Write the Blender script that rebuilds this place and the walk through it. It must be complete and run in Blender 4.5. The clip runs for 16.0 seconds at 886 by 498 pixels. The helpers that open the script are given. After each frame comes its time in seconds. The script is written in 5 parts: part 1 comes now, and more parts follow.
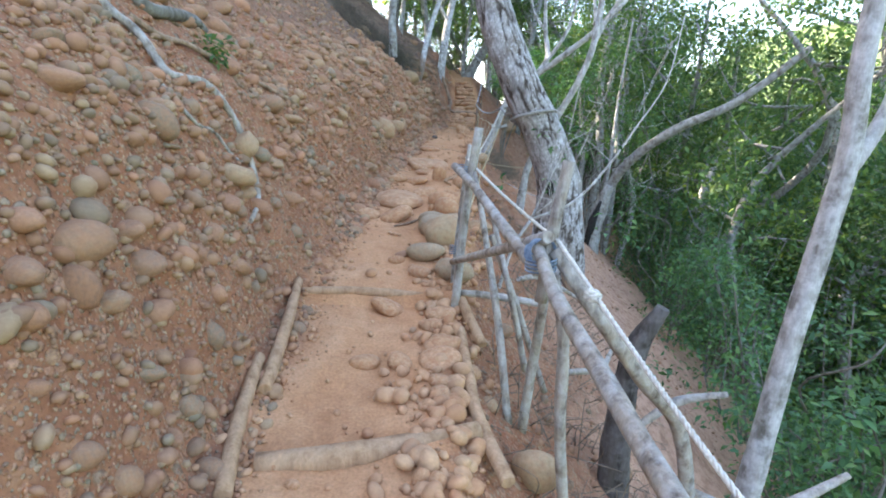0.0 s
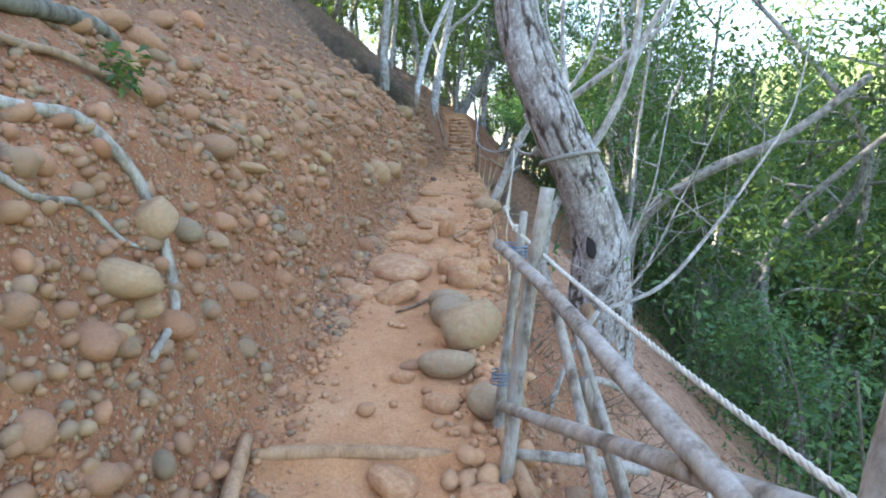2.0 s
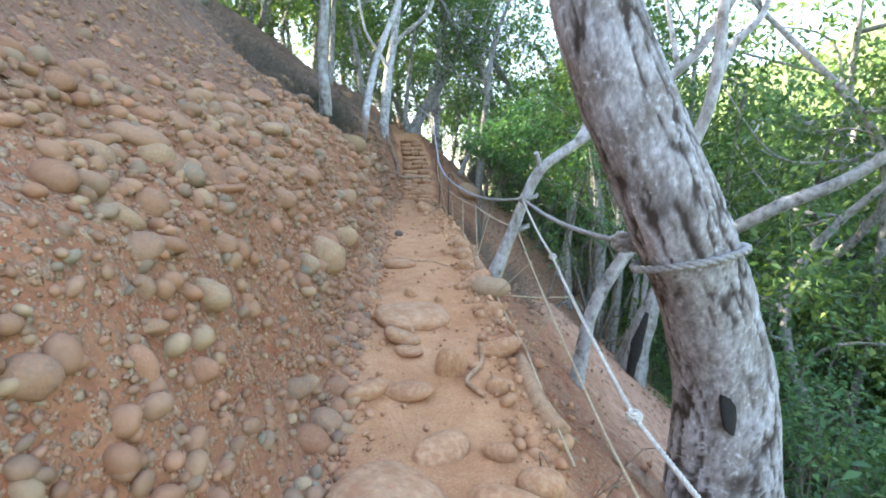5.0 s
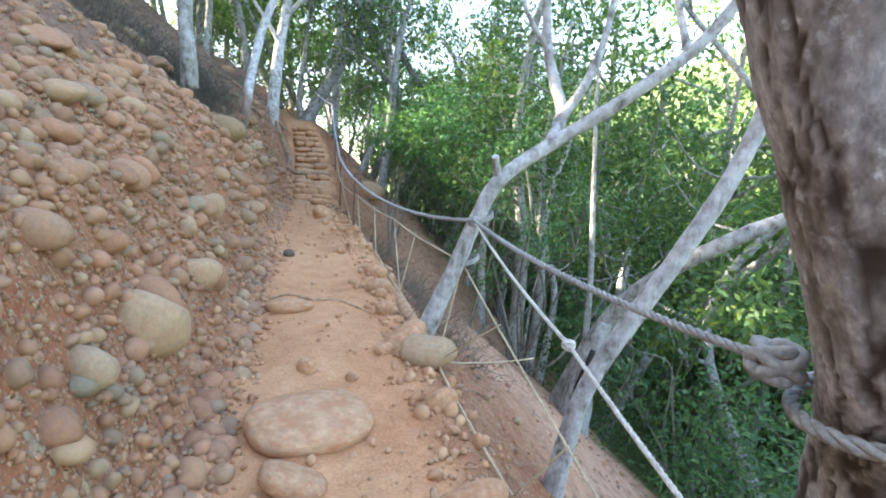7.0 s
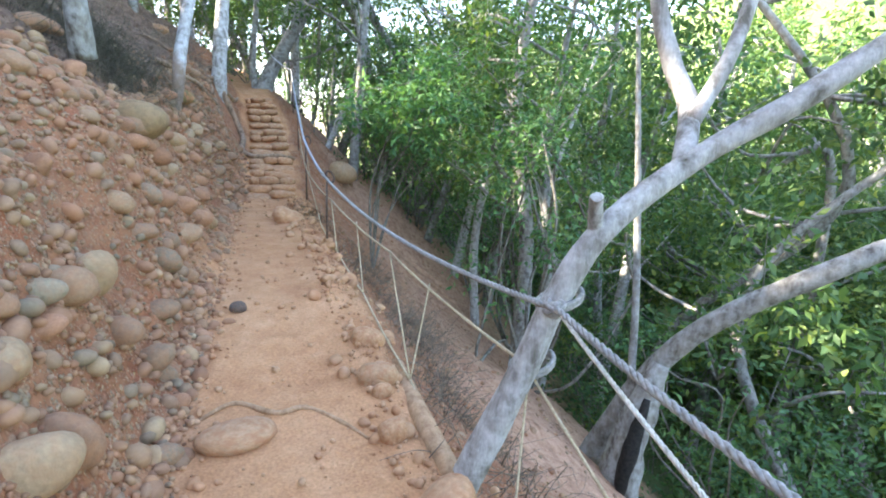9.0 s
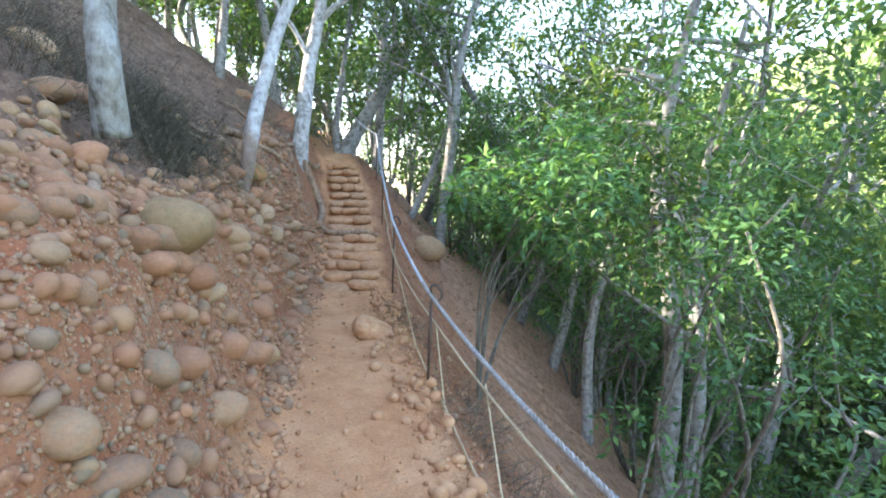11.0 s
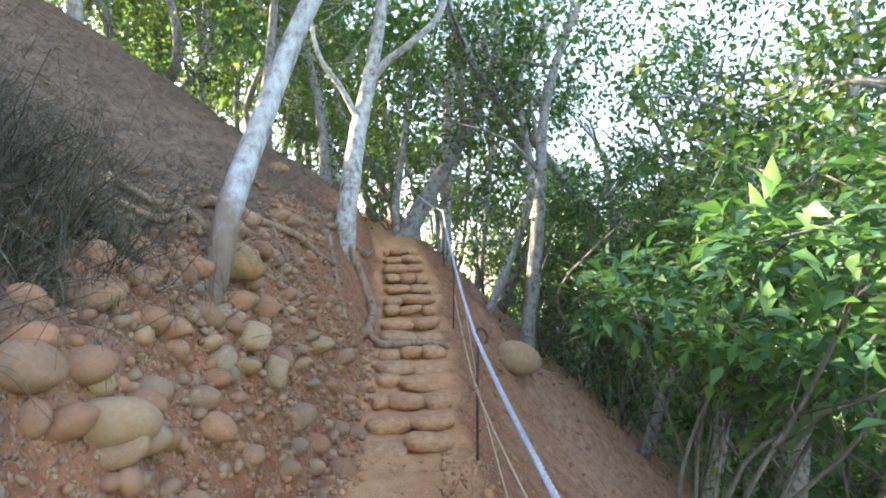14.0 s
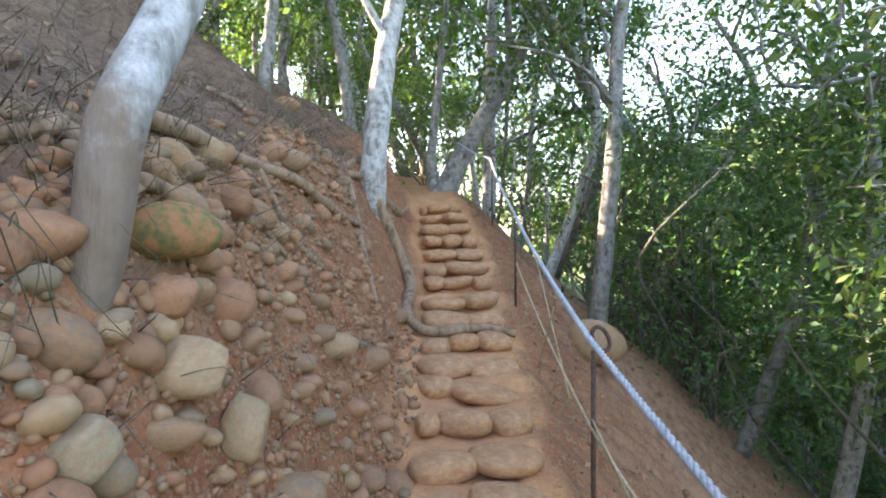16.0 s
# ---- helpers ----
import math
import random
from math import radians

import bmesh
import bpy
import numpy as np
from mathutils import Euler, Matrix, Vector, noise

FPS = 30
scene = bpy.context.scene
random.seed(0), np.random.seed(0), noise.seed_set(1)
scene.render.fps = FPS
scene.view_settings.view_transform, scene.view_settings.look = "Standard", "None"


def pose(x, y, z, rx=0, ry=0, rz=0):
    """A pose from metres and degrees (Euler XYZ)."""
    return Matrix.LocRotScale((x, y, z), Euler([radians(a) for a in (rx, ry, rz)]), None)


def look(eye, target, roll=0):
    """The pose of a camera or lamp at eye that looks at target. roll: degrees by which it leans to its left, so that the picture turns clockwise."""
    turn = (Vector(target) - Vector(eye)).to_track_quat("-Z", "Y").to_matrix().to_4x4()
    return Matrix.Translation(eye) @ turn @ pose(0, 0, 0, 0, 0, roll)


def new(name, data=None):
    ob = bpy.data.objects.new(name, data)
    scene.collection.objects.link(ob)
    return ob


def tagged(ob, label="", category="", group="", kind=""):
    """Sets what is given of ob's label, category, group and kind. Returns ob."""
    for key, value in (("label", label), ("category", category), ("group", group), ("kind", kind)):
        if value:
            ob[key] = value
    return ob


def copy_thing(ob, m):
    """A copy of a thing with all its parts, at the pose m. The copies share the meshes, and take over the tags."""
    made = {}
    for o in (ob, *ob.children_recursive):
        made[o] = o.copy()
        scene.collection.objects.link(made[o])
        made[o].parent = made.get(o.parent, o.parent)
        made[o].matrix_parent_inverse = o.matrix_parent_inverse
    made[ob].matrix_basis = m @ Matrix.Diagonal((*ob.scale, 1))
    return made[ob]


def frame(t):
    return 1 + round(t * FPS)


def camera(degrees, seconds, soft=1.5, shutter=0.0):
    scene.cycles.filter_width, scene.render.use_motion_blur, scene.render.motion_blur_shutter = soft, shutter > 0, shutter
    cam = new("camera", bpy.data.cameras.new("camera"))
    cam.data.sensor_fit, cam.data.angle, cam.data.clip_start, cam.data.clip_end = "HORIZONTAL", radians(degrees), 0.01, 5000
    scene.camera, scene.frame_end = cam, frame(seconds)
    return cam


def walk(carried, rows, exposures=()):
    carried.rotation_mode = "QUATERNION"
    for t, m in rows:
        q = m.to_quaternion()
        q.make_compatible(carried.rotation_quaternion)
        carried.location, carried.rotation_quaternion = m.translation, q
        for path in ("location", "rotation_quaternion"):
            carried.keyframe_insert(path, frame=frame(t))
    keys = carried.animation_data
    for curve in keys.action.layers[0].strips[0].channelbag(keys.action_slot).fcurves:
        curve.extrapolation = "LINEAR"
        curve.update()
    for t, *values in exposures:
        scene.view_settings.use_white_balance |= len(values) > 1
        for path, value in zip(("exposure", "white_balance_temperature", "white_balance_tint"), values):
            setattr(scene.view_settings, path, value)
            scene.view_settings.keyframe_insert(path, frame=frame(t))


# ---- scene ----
cam = camera(81.7, 16.0, 1.9)
PATH = [
    (0, (-0.024, 0.025, 1.531), (-0.002, 1.976, 1.095), 1.8),
    (0.5, (-0.09, 0.34, 1.602), (-0.051, 2.318, 1.308), 1.0),
    (1, (-0.134, 0.662, 1.646), (-0.097, 2.648, 1.413), 0.9),
    (1.5, (-0.217, 1.029, 1.642), (-0.172, 3.01, 1.372), 1.3),
    (2, (-0.237, 1.417, 1.638), (-0.173, 3.393, 1.333), 1.3),
    (2.5, (-0.21, 1.759, 1.743), (-0.169, 3.736, 1.442), 1.6),
    (3, (-0.31, 2.072, 1.837), (-0.21, 4.049, 1.556), 1.4),
    (3.2, (-0.35, 2.207, 1.875), (-0.202, 4.184, 1.611), 1.4),
    (5.3, (-0.498, 3.998, 2.178), (-0.194, 5.958, 1.915), -0.8),
    (5.5, (-0.501, 4.153, 2.194), (-0.149, 6.102, 1.913), -0.3),
    (6, (-0.526, 4.575, 2.223), (0.007, 6.48, 1.931), 0.6),
    (6.5, (-0.482, 4.954, 2.228), (0.194, 6.819, 1.974), 2.1),
    (7, (-0.408, 5.347, 2.258), (0.266, 7.209, 1.98), 1.9),
    (7.5, (-0.372, 5.841, 2.374), (0.318, 7.677, 1.985), 0.6),
    (8, (-0.264, 6.207, 2.532), (0.472, 8.012, 2.084), 0.7),
    (8.5, (-0.206, 6.568, 2.581), (0.571, 8.359, 2.146), 0.6),
    (9, (-0.191, 6.958, 2.594), (0.59, 8.751, 2.175), 0.9),
    (9.5, (-0.129, 7.375, 2.625), (0.527, 9.227, 2.251), 0.6),
    (10, (-0.095, 7.845, 2.662), (0.496, 9.734, 2.377), 0.6),
    (10.2, (-0.096, 8.039, 2.757), (0.481, 9.936, 2.498), 0.7),
    (12.3, (-0.045, 9.651, 2.988), (0.384, 11.596, 2.803), 1.1),
    (12.5, (0.011, 9.793, 3.012), (0.414, 11.745, 2.848), 0.9),
    (13, (0.044, 10.243, 3.031), (0.434, 12.203, 2.95), 0.2),
    (13.5, (0.137, 10.729, 2.996), (0.475, 12.7, 3.01), -0.3),
    (14, (0.217, 11.16, 3.003), (0.507, 13.137, 3.105), -0.8),
    (14.5, (0.212, 11.602, 3.067), (0.517, 13.573, 3.221), -1.3),
    (15, (0.26, 11.986, 3.067), (0.548, 13.96, 3.21), -1.4),
    (15.5, (0.234, 12.364, 3.011), (0.491, 14.346, 3.067), -1.2),
    (16, (0.171, 12.715, 3.028), (0.342, 14.707, 2.978), -1.6),
]
EXPOSURE = [(0.0, 3.03, 7000, 15), (3.2, 3.08, 7000, 13), (5.5, 3.27, 7050, 13), (10.0, 3.38, 7000, 15), (12.5, 3.3, 7250, 15), (16.0, 3.36, 7700, 17)]
walk(cam, [(t, look(eye, target, roll)) for t, eye, target, roll in PATH], EXPOSURE)

# ---- world, sun, exposure ----
SUN_EL, SUN_AZ = radians(30), radians(-66)      # the sun stands ahead and to the side of the hill
world = bpy.data.worlds.new("sky")
scene.world = world
world.use_nodes = True
wn = world.node_tree
sky = wn.nodes.new("ShaderNodeTexSky")
sky.sky_type, sky.sun_disc = "NISHITA", False
sky.sun_elevation, sky.sun_rotation = SUN_EL, SUN_AZ
sky.air_density, sky.dust_density = 1.0, 1.5
wn.nodes["Background"].inputs["Strength"].default_value = 0.15
wn.links.new(sky.outputs[0], wn.nodes["Background"].inputs["Color"])
sun_data = bpy.data.lights.new("sun", "SUN")
sun_data.energy, sun_data.angle, sun_data.color = 5.0, radians(0.6), (1.0, 0.93, 0.8)
sun = new("sun", sun_data)
sun_dir = Vector((math.sin(SUN_AZ) * math.cos(SUN_EL), math.cos(SUN_AZ) * math.cos(SUN_EL), math.sin(SUN_EL)))
sun.matrix_world = look(sun_dir * 60, (0, 0, 0))

# ---- shape of the land ----
# TERRAIN
_lat = np.random.RandomState(7).rand(256, 256, 4)


def vnoise(x, y, k=0):
    """Smooth value noise, -1..1, one cell a unit."""
    x, y = np.asarray(x, float), np.asarray(y, float)
    xi, yi = np.floor(x).astype(int), np.floor(y).astype(int)
    fx, fy = x - xi, y - yi
    fx, fy = fx * fx * (3 - 2 * fx), fy * fy * (3 - 2 * fy)
    g = lambda a, b: _lat[a % 256, b % 256, k]
    v = (g(xi, yi) * (1 - fx) + g(xi + 1, yi) * fx) * (1 - fy) + (g(xi, yi + 1) * (1 - fx) + g(xi + 1, yi + 1) * fx) * fy
    return v * 2 - 1


def smooth(a, b, v):
    q = np.clip((np.asarray(v, float) - a) / (b - a), 0, 1)
    return q * q * (3 - 2 * q)


PY = [-8, -2, 0, 1.5, 3.36, 3.42, 5.3, 7.0, 9.2, 10.5, 13.5, 15.1, 16.9, 18.5, 20.3, 24, 60]
PZ = [-1.6, -.35, -.02, .16, .38, .45, .72, 1.0, 1.25, 1.45, 1.62, 1.70, 2.15, 2.76, 3.55, 4.3, 9.0]
LX = [-.85, -.8, -.78, -.76, -.86, -.86, -.74, -.62, -.44, -.3, -.08, .12, .3, .42, .42, .2, -1.0]
RX = [-.1, -.05, .0, .05, .12, .12, .30, .46, .62, .68, .82, .95, 1.16, 1.22, 1.15, 1.1, 1.0]


STEP_Y, STEP_D, STEPS = 15.12, .345, 15


def path_z(y):
    """Height of the path; stepped along the stairs."""
    y = np.asarray(y, float)
    q = (y - STEP_Y) / STEP_D
    k = np.floor(q)
    tread = STEP_Y + STEP_D * (k + .15 + .85 * smooth(0, .3, q - k) - .5 * 0)
    return np.interp(np.where((q > 0) & (q < STEPS), tread - STEP_D * .5, y), PY, PZ)



def left_x(y): return np.interp(y, PY, LX)
def right_x(y): return np.interp(y, PY, RX)


def ground(x, y, fine=True):
    """Height of the land."""
    x, y = np.asarray(x, float), np.asarray(y, float)
    zp, d, e = path_z(y), left_x(y) - x, x - right_x(y)
    cut = np.interp(y, [-8, 2, 5, 8, 12, 14, 15, 16.5, 18, 20, 24], [1.3, 1.2, 1.1, 1.0, 1.05, 1.35, 1.55, 1.45, 1.05, .6, .4])     # height of the steep cut
    upper = np.interp(y, [-8, 4, 12, 17, 30], [1.05, 1.0, .85, .68, .6])
    d0 = np.maximum(d, 0)
    foot = np.minimum(d0, .14) * .7
    d1 = np.maximum(d0 - .14, 0)
    steep = np.interp(y, [1, 3, 4.5, 6, 8, 11, 14.5], [2.8, 3.0, 2.2, 2.7, 2.4, 2.3, 2.6])
    w = cut / steep
    face = np.minimum(d1, w) * steep
    d2 = np.maximum(d1 - w, 0)
    back = upper * (d2 - .5 * np.maximum(d2 - 7, 0) - .35 * np.maximum(d2 - 16, 0))
    e0 = np.maximum(e, 0)
    drop = np.minimum(e0, .12) * .9 + .88 * np.maximum(e0 - .12, 0)
    drop = drop - .6 * np.maximum(e0 - 11, 0) - .85 * np.maximum(e0 - 26, 0) + .45 * np.maximum(e0 - 90, 0)
    z = zp + foot + face + back - drop
    z = z - .02 * smooth(.3, 0, np.abs(x - (left_x(y) + right_x(y)) / 2))
    if fine:
        bank = smooth(.02, .3, d)
        slope = smooth(.05, .5, e)
        z = z + bank * (.13 * vnoise(x * 1.3, y * 1.3) + .06 * vnoise(x * 3.7, y * 3.7, 1)) + bank * smooth(6, 1, d) * (.03 * vnoise(x * 9, y * 9, 2) + .018 * vnoise(x * 23, y * 23, 3))
        z = z + slope * (.12 * vnoise(x * .8, y * .8, 1) + .04 * vnoise(x * 3, y * 3, 2) + .012 * vnoise(x * 14, y * 14, 3))
        on = (1 - bank) * (1 - slope)
        z = z + on * (.018 * vnoise(x * 3.1, y * 3.1, 2) + .008 * vnoise(x * 11, y * 11, 1) + .004 * vnoise(x * 30, y * 30, 0))
        far = smooth(8, 40, np.maximum(d, e))
        z = z + far * 3.0 * vnoise(x * .05, y * .05, 3)
        crumble = bank * smooth(2.2, .6, d)
        z = z - crumble * (.10 * smooth(.35, .0, np.abs(vnoise(x * 2.6 + 5, y * 2.6, 3))) * smooth(-.2, .5, vnoise(x * 1.1, y * .9, 1)) - .035 * np.abs(vnoise(x * 6.5, y * 6.5, 0)))
    return z
# END TERRAIN


# ---- mesh helpers ----
def mesh_np(name, V, F, mat=None, smooth_faces=True):
    """A mesh from an array of vertices and an array of faces that all have the same number of corners."""
    V, F = np.asarray(V, np.float32), np.asarray(F, np.int32)
    me = bpy.data.meshes.new(name)
    n, k = F.shape
    me.vertices.add(len(V))
    me.vertices.foreach_set("co", V.ravel())
    me.loops.add(n * k)
    me.loops.foreach_set("vertex_index", F.ravel())
    me.polygons.add(n)
    me.polygons.foreach_set("loop_start", np.arange(0, n * k, k, dtype=np.int32))
    me.polygons.foreach_set("use_smooth", np.full(n, smooth_faces))
    me.update(calc_edges=True)
    me.validate()
    if mat:
        me.materials.append(mat)
    return me


def join(pieces):
    V, F, n = [], [], 0
    for v, q in pieces:
        V.append(v)
        F.append(np.asarray(q) + n)
        n += len(v)
    return np.concatenate(V), np.concatenate(F)


def part(name, data, mat, parent, label=""):
    """One mesh object under a thing or a part; data is (vertices, faces)."""
    ob = new(name, mesh_np(name, data[0], data[1], mat))
    if parent is not None:
        ob.parent = parent
    if label:
        ob["label"] = label
    return ob


def spline(pts, n=6):
    """Catmull-Rom through rows of numbers."""
    P = np.asarray(pts, float)
    P = np.vstack([2 * P[0] - P[1], P, 2 * P[-1] - P[-2]])
    out = []
    for i in range(1, len(P) - 2):
        a, b, c, d = P[i - 1:i + 3]
        for q in np.arange(n) / n:
            out.append(.5 * (2 * b + (c - a) * q + (2 * a - 5 * b + 4 * c - d) * q * q + (3 * b - a - 3 * c + d) * q ** 3))
    out.append(P[-2])
    return np.array(out)


def tube(pts, rad, sides=10, rough=0.0, seed=0, grain=3.0):
    """A closed tube round a line, with an uneven skin. Quads; the ends are closed by narrowing rings."""
    P = np.asarray(pts, float)
    R = np.interp(np.linspace(0, 1, len(P)), np.linspace(0, 1, len(np.atleast_1d(rad))), np.atleast_1d(rad))
    P = np.vstack([P[0], P[0], P, P[-1], P[-1]])
    R = np.concatenate([[.001, R[0] * .8], R, [R[-1] * .8, .001]])
    T = np.gradient(P[1:-1], axis=0)
    T = np.vstack([T[0], T, T[-1]])
    T[0], T[1], T[-1], T[-2] = T[2], T[2], T[-3], T[-3]
    T /= np.linalg.norm(T, axis=1)[:, None] + 1e-9
    up = np.array([0.31, .17, .93]) if abs(T[2][2]) < .8 else np.array([.9, .35, .1])
    N = up - T * (T @ up)[:, None]
    for i in range(1, len(N)):
        v = N[i - 1] - T[i] * (T[i] @ N[i - 1])
        N[i] = v / (np.linalg.norm(v) + 1e-9)
    N[0] /= np.linalg.norm(N[0]) + 1e-9
    B = np.cross(T, N)
    a = np.linspace(0, 2 * np.pi, sides, endpoint=False)
    s = np.concatenate([[0], np.cumsum(np.linalg.norm(np.diff(P, axis=0), axis=1))])
    A, S = np.meshgrid(a, s)
    RR = R[:, None] * np.ones_like(A)
    if rough:
        RR = RR * (1 + rough * (vnoise(np.cos(A) * 1.7 + seed * 3.1, np.sin(A) * 1.7 + S * grain) + .6 * vnoise(np.cos(A) * 4 + seed, np.sin(A) * 4 + S * grain * 3, 1)))
    V = P[:, None, :] + RR[..., None] * (np.cos(A)[..., None] * N[:, None, :] + np.sin(A)[..., None] * B[:, None, :])
    n = len(P)
    i, j = np.meshgrid(np.arange(n - 1), np.arange(sides), indexing="ij")
    F = np.stack([i * sides + j, i * sides + (j + 1) % sides, (i + 1) * sides + (j + 1) % sides, (i + 1) * sides + j], -1).reshape(-1, 4)
    return V.reshape(-1, 3), F


def rope_mesh(pts, r, pitch=None, strands=3):
    """A laid rope: strands twisted round one another along a line."""
    P = np.asarray(pts, float)
    s = np.concatenate([[0], np.cumsum(np.linalg.norm(np.diff(P, axis=0), axis=1))])
    pitch = pitch or r * 7
    m = max(8, int(s[-1] / pitch * 6))
    q = np.linspace(0, s[-1], m)
    C = np.stack([np.interp(q, s, P[:, k]) for k in range(3)], 1)
    T = np.gradient(C, axis=0)
    T /= np.linalg.norm(T, axis=1)[:, None]
    N = np.cross(T, [0.03, .02, 1.0])
    N /= np.linalg.norm(N, axis=1)[:, None]
    B = np.cross(T, N)
    out = []
    for k in range(strands):
        ph = q / pitch * 2 * np.pi + k * 2 * np.pi / strands
        L = C + r * .52 * (np.cos(ph)[:, None] * N + np.sin(ph)[:, None] * B)
        out.append(tube(L, r * .56, 6))
    return join(out)


def sag(a, b, drop, n=16):
    q = np.linspace(0, 1, n)[:, None]
    P = np.asarray(a) * (1 - q) + np.asarray(b) * q
    P[:, 2] -= drop * 4 * (q * (1 - q))[:, 0]
    return P


def unit_ico(sub):
    bm = bmesh.new()
    bmesh.ops.create_icosphere(bm, subdivisions=sub, radius=1)
    V = np.array([v.co[:] for v in bm.verts])
    F = np.array([[v.index for v in q.verts] for q in bm.faces])
    bm.free()
    return V, F


ICO = {k: unit_ico(k) for k in (1, 2, 3)}


def cube_ball():
    """A ball of 24 quads, split to triangles."""
    bm = bmesh.new()
    bmesh.ops.create_cube(bm, size=2)
    bmesh.ops.subdivide_edges(bm, edges=bm.edges[:], cuts=1, use_grid_fill=True)
    bmesh.ops.triangulate(bm, faces=bm.faces[:])
    bm.verts.ensure_lookup_table()
    V = np.array([v.co.normalized()[:] for v in bm.verts])
    bm.verts.index_update()
    F = np.array([[v.index for v in q.verts] for q in bm.faces])
    bm.free()
    return V, F


ICO[0] = cube_ball()


def stone_shape(seed, sub=2, flat=.7, angular=.0, dent=1.0):
    """A river cobble: an egg with broad dents; angular: worn facets."""
    r = np.random.RandomState(seed)
    V, F = ICO[sub]
    V = V.copy()
    ax = np.array([1, r.uniform(.68, .95), flat * r.uniform(.8, 1.1)])
    n = np.zeros(len(V))
    for k in range(5):
        c = r.normal(size=3)
        c /= np.linalg.norm(c)
        n += dent * r.uniform(-.1, .07) * np.exp(-((V - c) ** 2).sum(1) * 1.6)
    W = V * (1 + n)[:, None]
    for k in range(int(6 * (angular > 0))):
        c = r.normal(size=3)
        c /= np.linalg.norm(c)
        h = W @ c
        lim = r.uniform(.62, .85)
        W -= np.outer(np.maximum(h - lim, 0) * angular, c)
    return W * ax, F


def rot(r, tilt=.5):
    """A random turn, mostly about the upright axis."""
    return np.array(Euler((r.normal() * tilt, r.normal() * tilt, r.uniform(0, 6.28))).to_matrix())


# ---- materials ----
def material(name, rough=.8):
    m = bpy.data.materials.new(name)
    m.use_nodes = True
    b = m.node_tree.nodes["Principled BSDF"]
    b.inputs["Roughness"].default_value = rough
    b.inputs["Specular IOR Level"].default_value = .3
    return m, m.node_tree, b


def ramp(t, src, stops):
    n = t.nodes.new("ShaderNodeValToRGB")
    e = n.color_ramp.elements
    while len(e) < len(stops):
        e.new(.5)
    for q, (p, c) in zip(e, stops):
        q.position, q.color = p, (*c, 1)
    t.links.new(src, n.inputs[0])
    return n.outputs[0]


def noise_tex(t, scale, detail=6, coord="Object", stretch=None, rough=.6):
    tc = t.nodes.new("ShaderNodeTexCoord")
    src = tc.outputs[coord]
    if stretch:
        mp = t.nodes.new("ShaderNodeMapping")
        mp.inputs["Scale"].default_value = stretch
        t.links.new(src, mp.inputs[0])
        src = mp.outputs[0]
    n = t.nodes.new("ShaderNodeTexNoise")
    n.inputs["Scale"].default_value, n.inputs["Detail"].default_value, n.inputs["Roughness"].default_value = scale, detail, rough
    t.links.new(src, n.inputs["Vector"])
    return n.outputs[0]


def mix(t, fac, a, b, mode="MIX"):
    n = t.nodes.new("ShaderNodeMix")
    n.data_type, n.blend_type = "RGBA", mode
    for k, v in ((0, fac), (6, a), (7, b)):
        if isinstance(v, (int, float)):
            n.inputs[k].default_value = v
        elif isinstance(v, tuple):
            n.inputs[k].default_value = (*v, 1)
        else:
            t.links.new(v, n.inputs[k])
    return n.outputs[2]


def bump(t, b, heights):
    """Chains reliefs: rows of (height socket, strength, distance)."""
    last = None
    for h, s, dist in heights:
        n = t.nodes.new("ShaderNodeBump")
        n.inputs["Strength"].default_value, n.inputs["Distance"].default_value = s, dist
        t.links.new(h, n.inputs["Height"])
        if last:
            t.links.new(last, n.inputs["Normal"])
        last = n.outputs[0]
    t.links.new(last, b.inputs["Normal"])


def gravel(t, scale, lo, hi):
    """Pebbles bedded in the soil: (cover, dome, tint) of rounded cells of uneven size."""
    tc = t.nodes.new("ShaderNodeTexCoord")
    wn_ = t.nodes.new("ShaderNodeTexNoise")
    wn_.inputs["Scale"].default_value, wn_.inputs["Detail"].default_value = scale * 1.3, 2
    t.links.new(tc.outputs["Object"], wn_.inputs["Vector"])
    warp = t.nodes.new("ShaderNodeMix")
    warp.data_type, warp.blend_type = "RGBA", "LINEAR_LIGHT"
    warp.inputs[0].default_value = .22 / scale
    t.links.new(tc.outputs["Object"], warp.inputs[6])
    t.links.new(wn_.outputs["Color"], warp.inputs[7])
    v = t.nodes.new("ShaderNodeTexVoronoi")
    v.inputs["Scale"].default_value = scale
    t.links.new(warp.outputs[2], v.inputs["Vector"])
    sep = t.nodes.new("ShaderNodeSeparateColor")
    t.links.new(v.outputs["Color"], sep.inputs[0])
    size = t.nodes.new("ShaderNodeMapRange")
    size.inputs[3].default_value, size.inputs[4].default_value = lo, hi
    t.links.new(sep.outputs[0], size.inputs[0])
    q = t.nodes.new("ShaderNodeMath")
    q.operation = "DIVIDE"
    t.links.new(v.outputs["Distance"], q.inputs[0])
    t.links.new(size.outputs[0], q.inputs[1])
    cover = ramp(t, q.outputs[0], [(.80, (1, 1, 1)), (1.0, (0, 0, 0))])
    dome = ramp(t, q.outputs[0], [(0, (1, 1, 1)), (.5, (.87, .87, .87)), (.8, (.55, .55, .55)), (1, (0, 0, 0))])
    tint = ramp(t, sep.outputs[1], [(0, (.27, .13, .078)), (.2, (.36, .19, .115)), (.4, (.24, .17, .115)), (.55, (.42, .23, .14)), (.7, (.25, .205, .145)), (.85, (.38, .27, .17)), (1, (.31, .14, .08))])
    return cover, dome, tint


